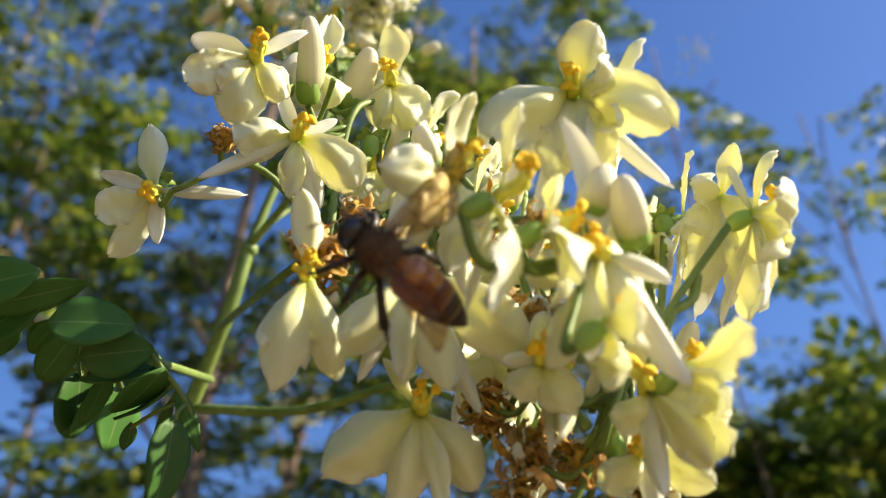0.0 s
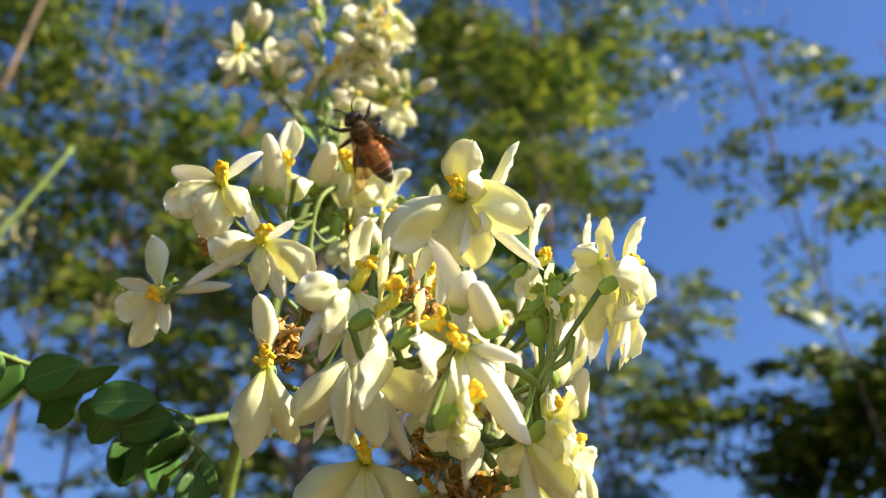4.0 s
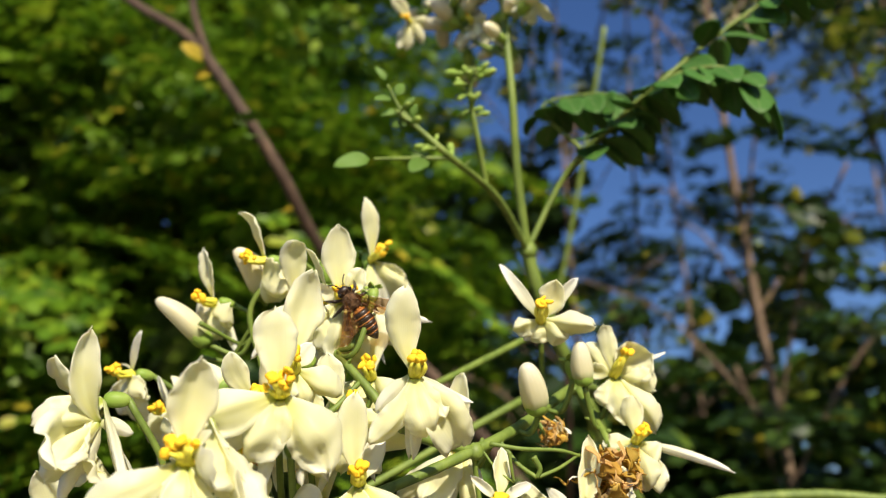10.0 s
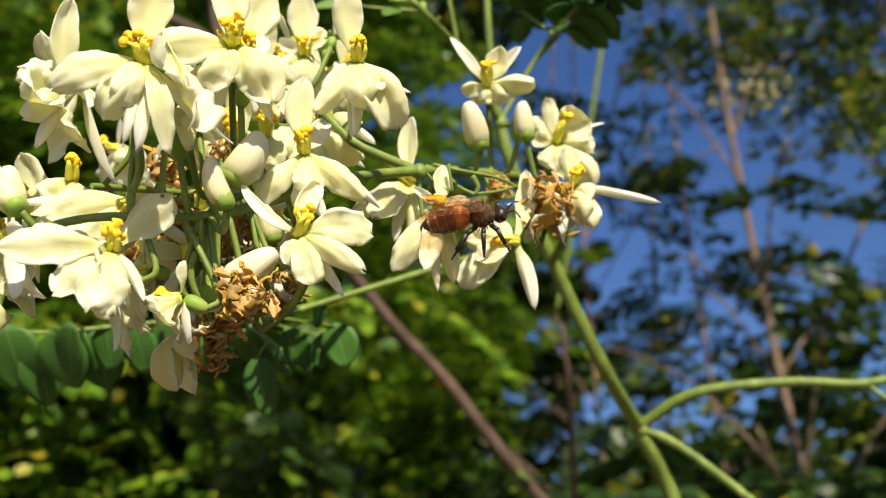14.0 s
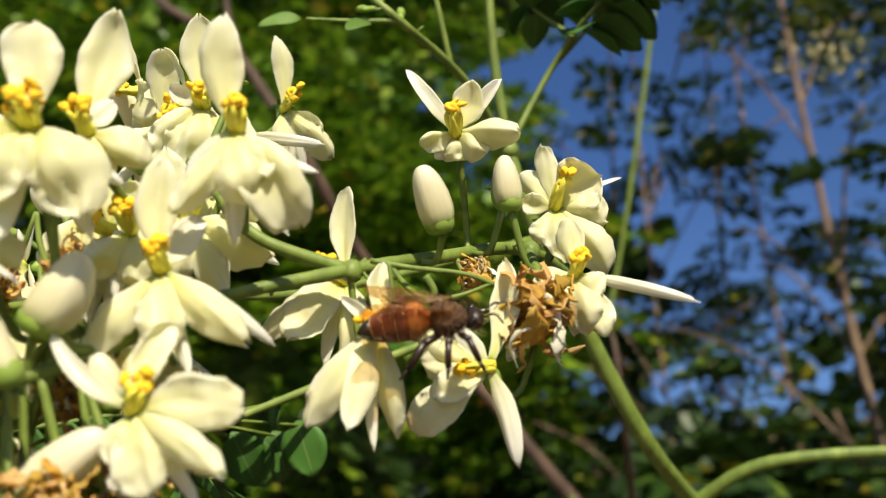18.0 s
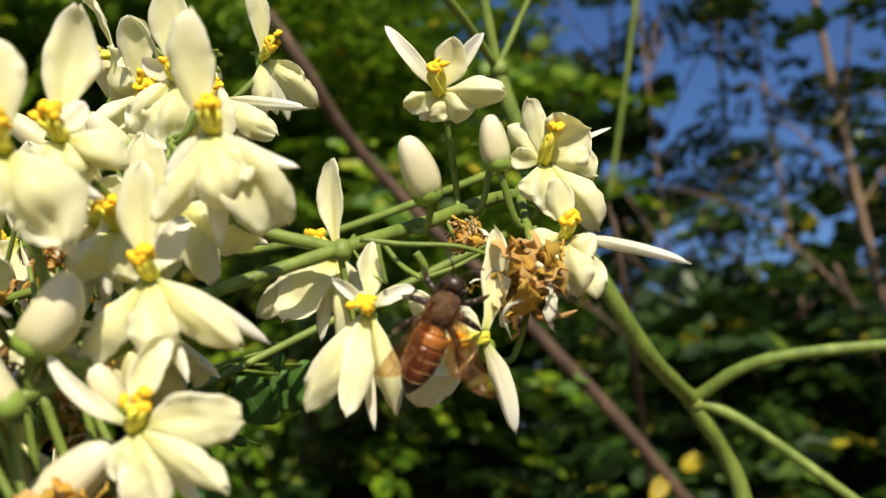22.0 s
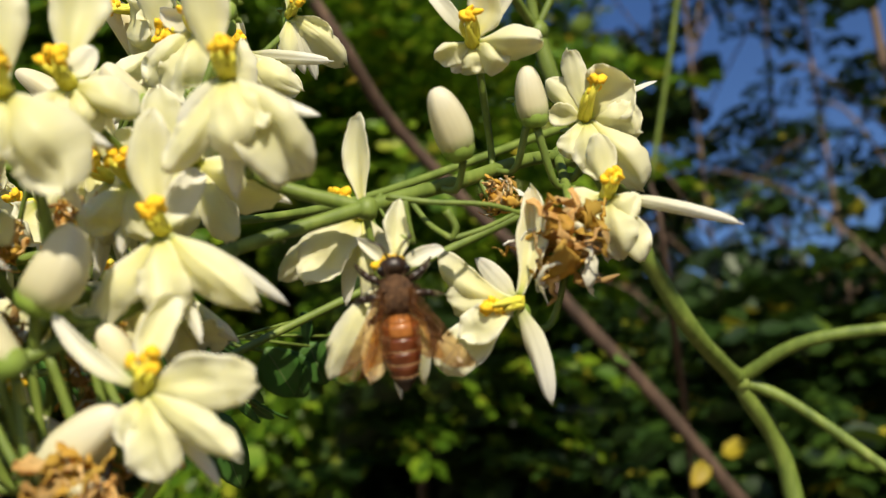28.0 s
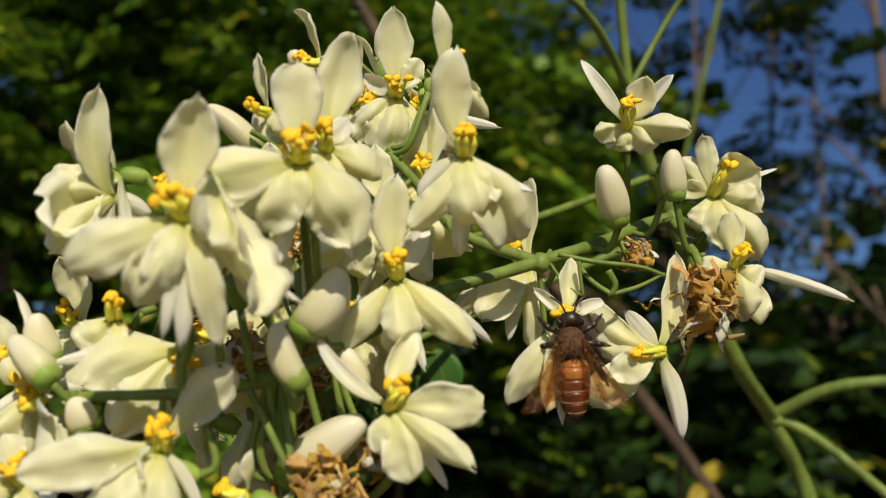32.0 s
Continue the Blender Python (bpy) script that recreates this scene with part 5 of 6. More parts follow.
def upper_head():
    rng = random.Random(77)
    for line, n in ((HEAD_A, 26), (HEAD_B, 12), (HEAD_C, 8), (TWIG_BUD, 16), (TWIG_LEFT, 6), (TWIG_UP, 22)):
        pts = spline(line, 8)
        pts = pts[len(pts) // 2:]
        for i in range(n):
            at = rng.choice(pts)
            way = Vector((rng.gauss(0, 1), rng.gauss(0, 1), rng.gauss(0.5, 0.8))).normalized()
            size = rng.uniform(0.0022, 0.0040) if line in (TWIG_BUD, TWIG_LEFT) else rng.uniform(0.005, 0.010)
            reach = size * rng.uniform(0.5, 1.3)
            ob = small_bud(at + way * reach, way, size, line in (TWIG_BUD, TWIG_LEFT))
            v, f, u = tube(spline([at - at - way * reach, -way * reach * 0.4 + Vector((0, 0, -0.0004)), way * 0.0], 3), 0.0003, 5)
            part("pedicel", mesh_of("pedicel", v, f, STEM, u), ob)
    pts = [p for line in (HEAD_A, HEAD_B, HEAD_C, TWIG_UP) for p in spline(line, 6)]
    for i in range(26):
        tips = spline((HEAD_B, HEAD_B, HEAD_C, HEAD_B, TWIG_UP, HEAD_B, HEAD_A)[i % 7], 6)
        at = rng.choice(tips[len(tips) // 2:]) + Vector((rng.gauss(0, 0.0055), rng.gauss(0, 0.0055), rng.gauss(0.002, 0.005)))
        turn = (rng.uniform(70, 130), rng.uniform(-20, 20), rng.uniform(-40, 110))
        goal = min(pts, key=lambda q: (q - at).length)
        shape = [("p", rng.uniform(-15, 15), 10.5, 4.6, 95, -15, 0)] + [("p", a + rng.uniform(-12, 12), rng.uniform(8, 11), 4.4, 55, 45, 0) for a in (-120, -160, 160, 115)] + [("s", a, 9, 2.0, 80, 20, 0) for a in (-140, 140, 180)]
        m = pose(*at, *turn)
        ob = thing("drumstick_flower", m, "small creamy drumstick flower of the upper head", "flower", "blossom of the upper head")
        r2 = random.Random(900 + i)
        for kind, clock, length, width, lean, curl, side in shape:
            v, f, u = blade(length * 0.001, width * 0.001, clock, lean, curl, side, r2, kind, rows=9, cols=5)
            part("petal" if kind == "p" else "sepal", mesh_of("petal", v, f, PETAL if kind == "p" else SEPAL, u), ob)
        stamens(ob, (0.3, 2.2), r2, 4)
        inv = m.inverted()
        v, f, u = tube(spline([inv @ at, inv @ at.lerp(goal, 0.5) + Vector((0, -0.001, 0)), inv @ goal], 4), 0.0005, 5)
        part("pedicel", mesh_of("pedicel", v, f, STEM, u), ob)


upper_head()


# ---- leaves of the branch ----
def leaflet_mesh(length, width, seed, material):
    rng = random.Random(seed)
    rows, cols = 9, 7
    fold, droop, phase = rng.uniform(0.08, 0.22), rng.uniform(0.05, 0.25), rng.uniform(0, 6)
    top, under, uvs = [], [], []
    for i in range(rows):
        s = i / (rows - 1)
        w = width / 2 * max(0.06, math.sin(math.pi * min(1, s ** 0.9)) ** 0.62)
        if i == rows - 1:
            w = width * 0.06
        for j in range(cols):
            u = j / (cols - 1) * 2 - 1
            z = fold * w * abs(u) - droop * length * s * s + 0.03 * width * math.sin(7 * s + phase) * u
            q = Vector((u * w, s * length, z))
            h = 0.00014 * (1 + 1.2 * math.exp(-(u * 6) ** 2))
            top.append(q + Vector((0, 0, h)))
            under.append(q - Vector((0, 0, h)))
            uvs.append((j / (cols - 1), s))
    off, faces = len(top), []
    for i in range(rows - 1):
        for j in range(cols - 1):
            a = i * cols + j
            faces.append((a, a + 1, a + cols + 1, a + cols))
            faces.append((a + off, a + off + cols, a + off + cols + 1, a + off + 1))
    rim = [i * cols for i in range(rows)] + [(rows - 1) * cols + j for j in range(1, cols)] + [i * cols + cols - 1 for i in range(rows - 2, -1, -1)] + list(range(cols - 2, 0, -1))
    for a, b in zip(rim, rim[1:] + rim[:1]):
        faces.append((a, b, b + off, a + off))
    return mesh_of("leaflet", top + under, faces, material, uvs + uvs)


def feather_leaf(line, pairs, size, face, seed, label, material=LEAFLET, first=0.15, spread=62, stem=None, r=0.0007, droop=0.0):
    """A pinnate leaf: opposite leaflets along the line, their upper sides turned to face."""
    rng = random.Random(seed)
    pts = spline(line, 10)
    ob = thing("drumstick_leaf", Matrix.Translation(pts[0]), label, "leaf", "leaves of the branch")
    base = pts[0]
    v, f, u = tube([p - base for p in pts], taper(r, r * 0.5, len(pts)), 6)
    part("rachis", mesh_of("rachis", v, f, STEM, u), ob)
    if stem:
        sp = spline(stem, 6)
        v, f, u = tube([p - base for p in sp], taper(r * 1.5, r * 1.1, len(sp)), 6)
        part("petiole", mesh_of("petiole", v, f, STEM, u), ob)
    shapes = [leaflet_mesh(size * k, size * k * 0.62, seed * 7 + i, material) for i, k in enumerate((0.85, 0.95, 1.0, 1.1))]
    face = Vector(face).normalized()
    for i in range(pairs + 1):
        s = first + (1 - first) * i / pairs
        k = min(len(pts) - 2, int(s * (len(pts) - 1)))
        at, d = pts[k] if i < pairs else pts[-1], (pts[k + 1] - pts[k]).normalized()
        for sign in (-1, 1):
            if i == pairs and sign > 0:
                continue
            n = (face + Vector((rng.gauss(0, 0.28), rng.gauss(0, 0.28), rng.gauss(0, 0.28)))).normalized()
            across = d.cross(n).normalized() * sign
            a = radians(spread + rng.uniform(-12, 12)) if i < pairs else 0.0
            way = (d * math.cos(a) + across * math.sin(a) - Vector((0, 0, droop))).normalized()
            x = way.cross(n).normalized()
            n = x.cross(way)
            start = at + way * 0.0012
            turn = Matrix((x, way, n)).transposed().to_4x4()
            lf = part("leaflet", shapes[rng.randrange(4)], ob)
            lf.matrix_basis = Matrix.Translation(start - base) @ turn
    return ob



def hanging_leaf(line, stem, sets, seed, label, r=0.0007):
    """A drooping leaf whose leaflets hang one over the other: each runs from its base to its tip, rolled from face."""
    rng = random.Random(seed)
    pts = spline(line, 10)
    base = pts[0]
    ob = thing("drumstick_leaf", Matrix.Translation(base), label, "leaf", "leaves of the branch")
    for name, run, r0, r1 in (("rachis", pts, r, r * 0.6), ("petiole", spline(stem, 6), r * 1.7, r * 1.1)):
        v, f, u = tube([p - base for p in run], taper(r0, r1, len(run)), 6)
        part(name, mesh_of(name, v, f, STEM, u), ob)
    for i, (face, (a, b, width, roll)) in enumerate([(face, l) for leaflets, face in sets for l in leaflets]):
        face, a, b = Vector(face).normalized(), Vector(a), Vector(b)
        way = (b - a).normalized()
        x = way.cross(face).normalized()
        x = Matrix.Rotation(radians(roll), 3, way) @ x
        n = x.cross(way)
        lf = part("leaflet", leaflet_mesh((b - a).length, width, seed * 7 + i, LEAFLET), ob)
        lf.matrix_basis = Matrix.Translation(a - base) @ Matrix((x, way, n)).transposed().to_4x4()
        near = min(pts, key=lambda q: (q - a).length)
        v, f, u = tube([near - base, near.lerp(a, 0.5) - base, a + way * 0.001 - base], 0.00035, 5)
        part("petiolule", mesh_of("petiolule", v, f, STEM, u), ob)
    return ob


hanging_leaf(LEAF_PINNA, LEAF_STEM, [(LEAFLETS, (0.62, -0.72, -0.05)), (LEAFLETS_END, (0.68, -0.66, 0.0)), (LEAFLETS_LOW, (0.75, -0.5, 0.1)), (LEAFLETS_ROW, (0.75, -0.5, 0.1))], 41, "green drooping leaf with broad overlapping oval leaflets")
feather_leaf(FROND_STEM, 13, 0.0138, (0.05, -0.15, 1.0), 43, "dark green feathery leaf rising from the stalk", first=0.32, r=0.0010, droop=0.55)
feather_leaf(FROND_MID, 8, 0.0128, (0.05, -0.15, 1.0), 44, "dark green side leaf of the rising stalk", first=0.2, droop=0.55)
feather_leaf(FROND_FAR, 22, 0.0128, (0.05, -0.15, 1.0), 47, "large dark green feathery leaf reaching away from the stalk", first=0.12, r=0.0008, droop=0.6)
# leaves still on the bare limb, and the green stem that stands behind the stalk
rest = random.Random(61)
limb_pts = spline(LIMB, 8)
for i in range(11):
    at = limb_pts[4 + (i * 5) % (len(limb_pts) - 8)]
    way = Vector((rest.gauss(0, 1), rest.gauss(0, 1), rest.gauss(-0.2, 0.7))).normalized()
    n = Vector((0.75, -0.5, rest.uniform(0.0, 0.5))).normalized()
    x = way.cross(n).normalized()
    lf = part("leaf", leaflet_mesh(rest.uniform(0.016, 0.026), rest.uniform(0.010, 0.015), 600 + i, YELLOWED if i % 2 else YOUNG), limb, "yellowed oval leaf" if i % 2 else "green oval leaf")
    lf.matrix_basis = Matrix.Translation(at + way * 0.002) @ Matrix((x, way, x.cross(way))).transposed().to_4x4()
rear_stem = thing("green_stem", Matrix.Identity(4), "slender green stem standing behind the flowering stalk", "stem")
stem_part("stem", BACK_STEM[:4], 0.0019, 0.0017, rear_stem)
stem_part("foot", [*BACK_STEM[3:], (-0.669, 0.642, 1.539), (-1.0, 0.9, -0.05)], 0.0011, 0.004, rear_stem, WOODY, label="brown woody foot of the stem")
feather_leaf([TWIG_LEFT[2], Vector(TWIG_LEFT[2]) + Vector((-0.004, -0.010, -0.001)), Vector(TWIG_LEFT[2]) + Vector((-0.006, -0.020, -0.003))], 1, 0.0095, (0.75, -0.45, 0.45), 45, "small fresh green leaf on the twig", YOUNG, 0.3)
feather_leaf([TWIG_LEFT[3], Vector(TWIG_LEFT[3]) + Vector((-0.002, -0.005, 0.006)), Vector(TWIG_LEFT[3]) + Vector((-0.002, -0.009, 0.012))], 3, 0.0045, (0.75, -0.45, 0.45), 46, "small fresh green leaf on the twig", YOUNG, 0.2)


# ---- bees ----
FUZZ = solid("bee_fuzz", [(0.3, (0.05, 0.025, 0.012)), (0.55, (0.11, 0.052, 0.02)), (0.75, (0.22, 0.12, 0.05))], 1400.0, 0.9, 1.0, 0.0004)
SHELL_TAN = solid("bee_tan_plate", [(0.3, (0.26, 0.088, 0.018)), (0.7, (0.44, 0.16, 0.034))], 700.0, 0.32, 0.2, 0.0001, coat=0.3)
SHELL_DARK = solid("bee_dark_plate", [(0.3, (0.014, 0.009, 0.006)), (0.7, (0.045, 0.022, 0.011))], 700.0, 0.40, 0.2, 0.0001, coat=0.15)
SHELL_BROWN = solid("bee_brown_plate", [(0.3, (0.10, 0.026, 0.009)), (0.7, (0.19, 0.052, 0.015))], 700.0, 0.32, 0.2, 0.0001, coat=0.3)
SHELL_PALE = solid("bee_pale_band", [(0.3, (0.42, 0.24, 0.10)), (0.7, (0.58, 0.36, 0.18))], 900.0, 0.6, 0.3, 0.0001)
EYE = solid("bee_eye", [(0.3, (0.008, 0.006, 0.005)), (0.7, (0.02, 0.014, 0.012))], 3000.0, 0.25, 0.2, 0.00005, coat=0.5)


def wing_material():
    m, t, p, out = material("wing_membrane")
    tc = t.nodes.new("ShaderNodeTexCoord")
    vor = node(t, "ShaderNodeTexVoronoi", Scale=420.0)
    vor.feature = "DISTANCE_TO_EDGE"
    t.links.new(tc.outputs["Object"], vor.inputs["Vector"])
    veins = ramp(t, vor.outputs["Distance"], [(0.0, (1, 1, 1)), (0.10, (0, 0, 0))])
    p.inputs["Base Color"].default_value = (0.20, 0.10, 0.045, 1)
    p.inputs["Roughness"].default_value = 0.25
    clear = t.nodes.new("ShaderNodeBsdfTransparent")
    clear.inputs["Color"].default_value = (0.90, 0.78, 0.62, 1)
    mix = t.nodes.new("ShaderNodeMixShader")
    mr = node(t, "ShaderNodeMapRange")
    mr.inputs["To Min"].default_value, mr.inputs["To Max"].default_value = 0.10, 0.36
    t.links.new(veins, mr.inputs["Value"])
    t.links.new(mr.outputs["Result"], mix.inputs[0])
    t.links.new(clear.outputs[0], mix.inputs[1])
    t.links.new(p.outputs[0], mix.inputs[2])
    t.links.new(mix.outputs[0], out.inputs["Surface"])
    return m


WING = wing_material()


def wing_mesh(length, width, lean):
    """A flat wing from the origin outwards along -y, with a stiff leading edge."""
    rows, cols, top, under, uvs = 10, 5, [], [], []
    for i in range(rows):
        s = i / (rows - 1)
        w = width * (0.22 + 0.78 * min(1, s * 1.5) ** 0.8) * (1 if s < 0.7 else math.sqrt(max(0.02, 1 - ((s - 0.7) / 0.31) ** 2)))
        for j in range(cols):
            u = j / (cols - 1)
            q = Vector((lean * (u * w - 0.15 * width), -s * length, 0.00025 * math.sin(5 * u + 4 * s)))
            top.append(q + Vector((0, 0, 0.00003)))
            under.append(q - Vector((0, 0, 0.00003)))
            uvs.append((u, s))
    off, faces = len(top), []
    for i in range(rows - 1):
        for j in range(cols - 1):
            a = i * cols + j
            faces += [(a, a + 1, a + cols + 1, a + cols), (a + off, a + off + cols, a + off + cols + 1, a + off + 1)]
    rim = [i * cols for i in range(rows)] + [(rows - 1) * cols + j for j in range(1, cols)] + [i * cols + cols - 1 for i in range(rows - 2, -1, -1)] + list(range(cols - 2, 0, -1))
    for a, b in zip(rim, rim[1:] + rim[:1]):
        faces.append((a, b, b + off, a + off))
    return mesh_of("wing", top + under, faces, WING, uvs + uvs)


def hairs(centre, radius, n, length, rng, squash=(1, 1, 1)):
    pieces = []
    for i in range(n):
        d = Vector((rng.gauss(0, 1), rng.gauss(0, 1), rng.gauss(0, 1))).normalized()
        a = Vector(centre) + Vector((d.x * squash[0], d.y * squash[1], d.z * squash[2])) * radius * 0.95
        b = a + (d + Vector((rng.gauss(0, 0.3), rng.gauss(0, 0.3) - 0.3, rng.gauss(0, 0.3)))) * length * rng.uniform(0.6, 1.2)
        pieces.append(tube([a, b], [0.00006, 0.00002], 3))
    return joined(pieces)


def wing_pose(k, sx, j, ang, lift):
    return pose(sx * 0.0015 * k, 0.0006 * k - 0.001 * k * j, 0.0019 * k, -lift, -sx * 6, sx * ang)


def bee(length, striped, spread, label, seed, dark=4, brown=3):
    """A bee that looks along +y, its back towards +z, its origin in the thorax."""
    rng = random.Random(seed)
    k = length / 0.017
    ob = thing("honey_bee", Matrix.Identity(4), label, "bee", "bees on the blossom")
    v, f, u = egg((0, -0.0024 * k, 0), (0, 1, 0), 0.0048 * k, 0.0046 * k, 9, 12)
    thorax = part("thorax", mesh_of("thorax", v, f, FUZZ, u), ob, "furry brown thorax")
    v, f, u = hairs((0, 0, 0), 0.0022 * k, 260, 0.0011 * k, rng)
    part("fur", mesh_of("fur", v, f, FUZZ, u), thorax)
    v, f, u = egg((0, 0.0022 * k, -0.0003 * k), (0, 1, -0.25), 0.0024 * k, 0.0036 * k, 8, 12)
    head = part("head", mesh_of("head", [Vector((q.x, q.y, q.z * 0.8)) for q in v], f, SHELL_DARK, u), ob)
    for sx in (-1, 1):
        v, f, u = egg((sx * 0.00125 * k, 0.0026 * k, -0.0009 * k), (sx * 0.25, 0.35, 1), 0.0019 * k, 0.0013 * k, 7, 9)
        part("eye", mesh_of("eye", v, f, EYE, u), head)
        v, f, u = tube(spline([(sx * 0.0005 * k, 0.0043 * k, 0.0), (sx * 0.0013 * k, 0.0058 * k, 0.0009 * k), (sx * 0.0026 * k, 0.0068 * k, 0.0002 * k)], 4), 0.00016 * k, 5)
        part("antenna", mesh_of("antenna", v, f, SHELL_DARK, u), head)
    v, f, u = hairs((0, 0.0034 * k, 0), 0.0016 * k, 70, 0.0007 * k, rng)
    part("fur", mesh_of("fur", v, f, FUZZ, u), head)
    # abdomen: plates that overlap like a telescope, each with a paler hind edge
    edges = [0.0, 0.13, 0.31, 0.48, 0.64, 0.80, 1.0]
    al = 0.0096 * k
    for i in range(6):
        def ring(s):
            r = 0.00245 * k * (0.42 + 0.58 * min(1, s / 0.16)) * (1 if s < 0.36 else max(0.05, 1 - ((s - 0.36) / 0.66) ** 2.0)) ** 0.75
            return r, Vector((0, -0.0021 * k - s * al, -0.0014 * k * s * s))
        s0, s1 = edges[i], edges[i + 1]
        pts, radii = [], []
        for j in range(5):
            s = s0 + (s1 - s0) * j / 4
            r, c = ring(s)
            pts.append(c)
            radii.append(r * (1.01 if j < 4 else 0.985))
        v, f, u = tube(pts, radii, 14)
        skin = SHELL_DARK if striped and i > 0 or i >= dark else (SHELL_BROWN if i >= brown else SHELL_TAN)
        plate = part("abdomen_plate", mesh_of("plate", v, f, skin, u), ob)
        r, c = ring(s1 - 0.012)
        if i < 5 and (striped or i >= 2):
            r2, c2 = ring(s1 - (0.055 if striped else 0.022))
            v, f, u = tube([c2, c], [r2 * 1.05, r * 1.04], 14)
            part("band", mesh_of("band", v, f, SHELL_TAN if striped else SHELL_PALE, u), plate, "pale hind band")
    wings = []
    for sx in (-1, 1):
        for j, (ln, wd, ang, lift) in enumerate(((0.0118, 0.0031, spread, 9), (0.0082, 0.0025, spread - 12, 5))):
            wing = part("forewing" if j == 0 else "hindwing", wing_mesh(ln * k, wd * k, -sx), ob, "clear brown-veined wing")
            wing.matrix_basis = wing_pose(k, sx, j, ang, lift)
            wings.append((wing, k, sx, j, lift))
        for j, (y, out, back) in enumerate(((0.0014, 0.0036, 0.0028), (0.0, 0.0046, -0.0006), (-0.0014, 0.0040, -0.0052))):
            hip = Vector((sx * 0.0012 * k, y * k, -0.0018 * k))
            knee = hip + Vector((sx * out * 0.55 * k, back * 0.35 * k, 0.0004 * k))
            shin = hip + Vector((sx * out * 0.85 * k, back * 0.75 * k, -0.0022 * k))
            foot = hip + Vector((sx * out * k, back * k, -0.0036 * k))
            v, f, u = joined([tube([hip, knee], [0.00042 * k, 0.00050 * k], 7), tube([knee, shin], [0.00046 * k, (0.00062 if j == 2 else 0.0004) * k], 7), tube([shin, foot], [0.0003 * k, 0.00016 * k], 6)])
            part("leg", mesh_of("leg", v, f, SHELL_DARK, u), ob)
    return ob, wings


ROCK_BEE = [
    (0.0, -0.0437, -0.0375, 1.7256, 129.4, -54.7, -29.2),
    (0.2, -0.0456, -0.0367, 1.7251, 128.7, -55.3, -28.0),
    (0.4, -0.0475, -0.0356, 1.7243, 125.9, -38.5, -16.3),
    (0.6, -0.0520, -0.0344, 1.7242, 125.5, -37.5, -12.1),
    (0.8, -0.0533, -0.0337, 1.7236, 126.1, -23.0, -6.0),
    (1.0, -0.0526, -0.0339, 1.7237, 128.5, -32.6, -15.1),
    (1.2, -0.0553, -0.0325, 1.7193, 174.8, -65.0, -82.4),
    (1.4, -0.0567, -0.0309, 1.7176, -154.5, -52.5, -117.7),
    (1.6, -0.0595, -0.0321, 1.7231, -138.8, -38.4, -138.6),
    (1.7, -0.0587, -0.0333, 1.7309, -134.2, -22.9, -153.7),
    (1.8, -0.0555, -0.0233, 1.7638, -138.3, -4.6, -171.9),
    (2.0, -0.0596, -0.0280, 1.7707, -140.8, 0.1, -174.1),
    (2.2, -0.0559, -0.0288, 1.7707, -140.2, 11.7, 169.4),
    (2.5, -0.0413, -0.0202, 1.8035, -139.2, -18.3, 173.4),
    (3.2, -0.0354, -0.0185, 1.8009, -157.3, -47.2, -125.5),
    (3.8, -0.0357, -0.0134, 1.7982, 149.9, -35.4, -40.3),
    (4.5, -0.0353, -0.0164, 1.7842, 131.9, -6.7, 4.2),
    (5.0, -0.0337, -0.0171, 1.7863, 129.7, -6.9, 13.7),
    (5.5, -0.0321, -0.0169, 1.7870, 128.0, -4.5, 23.4),
    (6.0, -0.0293, -0.0172, 1.7895, 127.3, 7.5, 21.9),
    (6.5, -0.0285, -0.0143, 1.7866, 124.4, 14.4, 23.8),
    (7.0, -0.0264, -0.0116, 1.7859, 113.0, 29.3, 17.5),
    (7.5, -0.0216, -0.0075, 1.7875, 103.6, 29.6, 18.3),
    (8.0, -0.0265, -0.0117, 1.7867, 93.4, 31.7, 13.8),
    (8.5, -0.0315, -0.0092, 1.7884, 93.3, 33.9, 15.7),
    (8.8, -0.0286, -0.0079, 1.7916, 89.7, 34.6, 17.2),
    (9.0, -0.0328, -0.0110, 1.7950, 71.2, 39.5, 11.8),
    (9.2, -0.0254, -0.0148, 1.8043, 12.7, 53.1, -14.0),
    (9.4, -0.0233, -0.0335, 1.8314, 77.4, 61.2, 38.4),
    (9.8, -0.0581, -0.0904, 1.8871, 123.2, 30.5, 83.0),
    (12.0, -0.1316, -0.2009, 1.9047, 126.3, -16.3, 98.7),
    (32.0, -0.0948, -0.1490, 1.8521, 121.4, -13.3, 109.0),
]
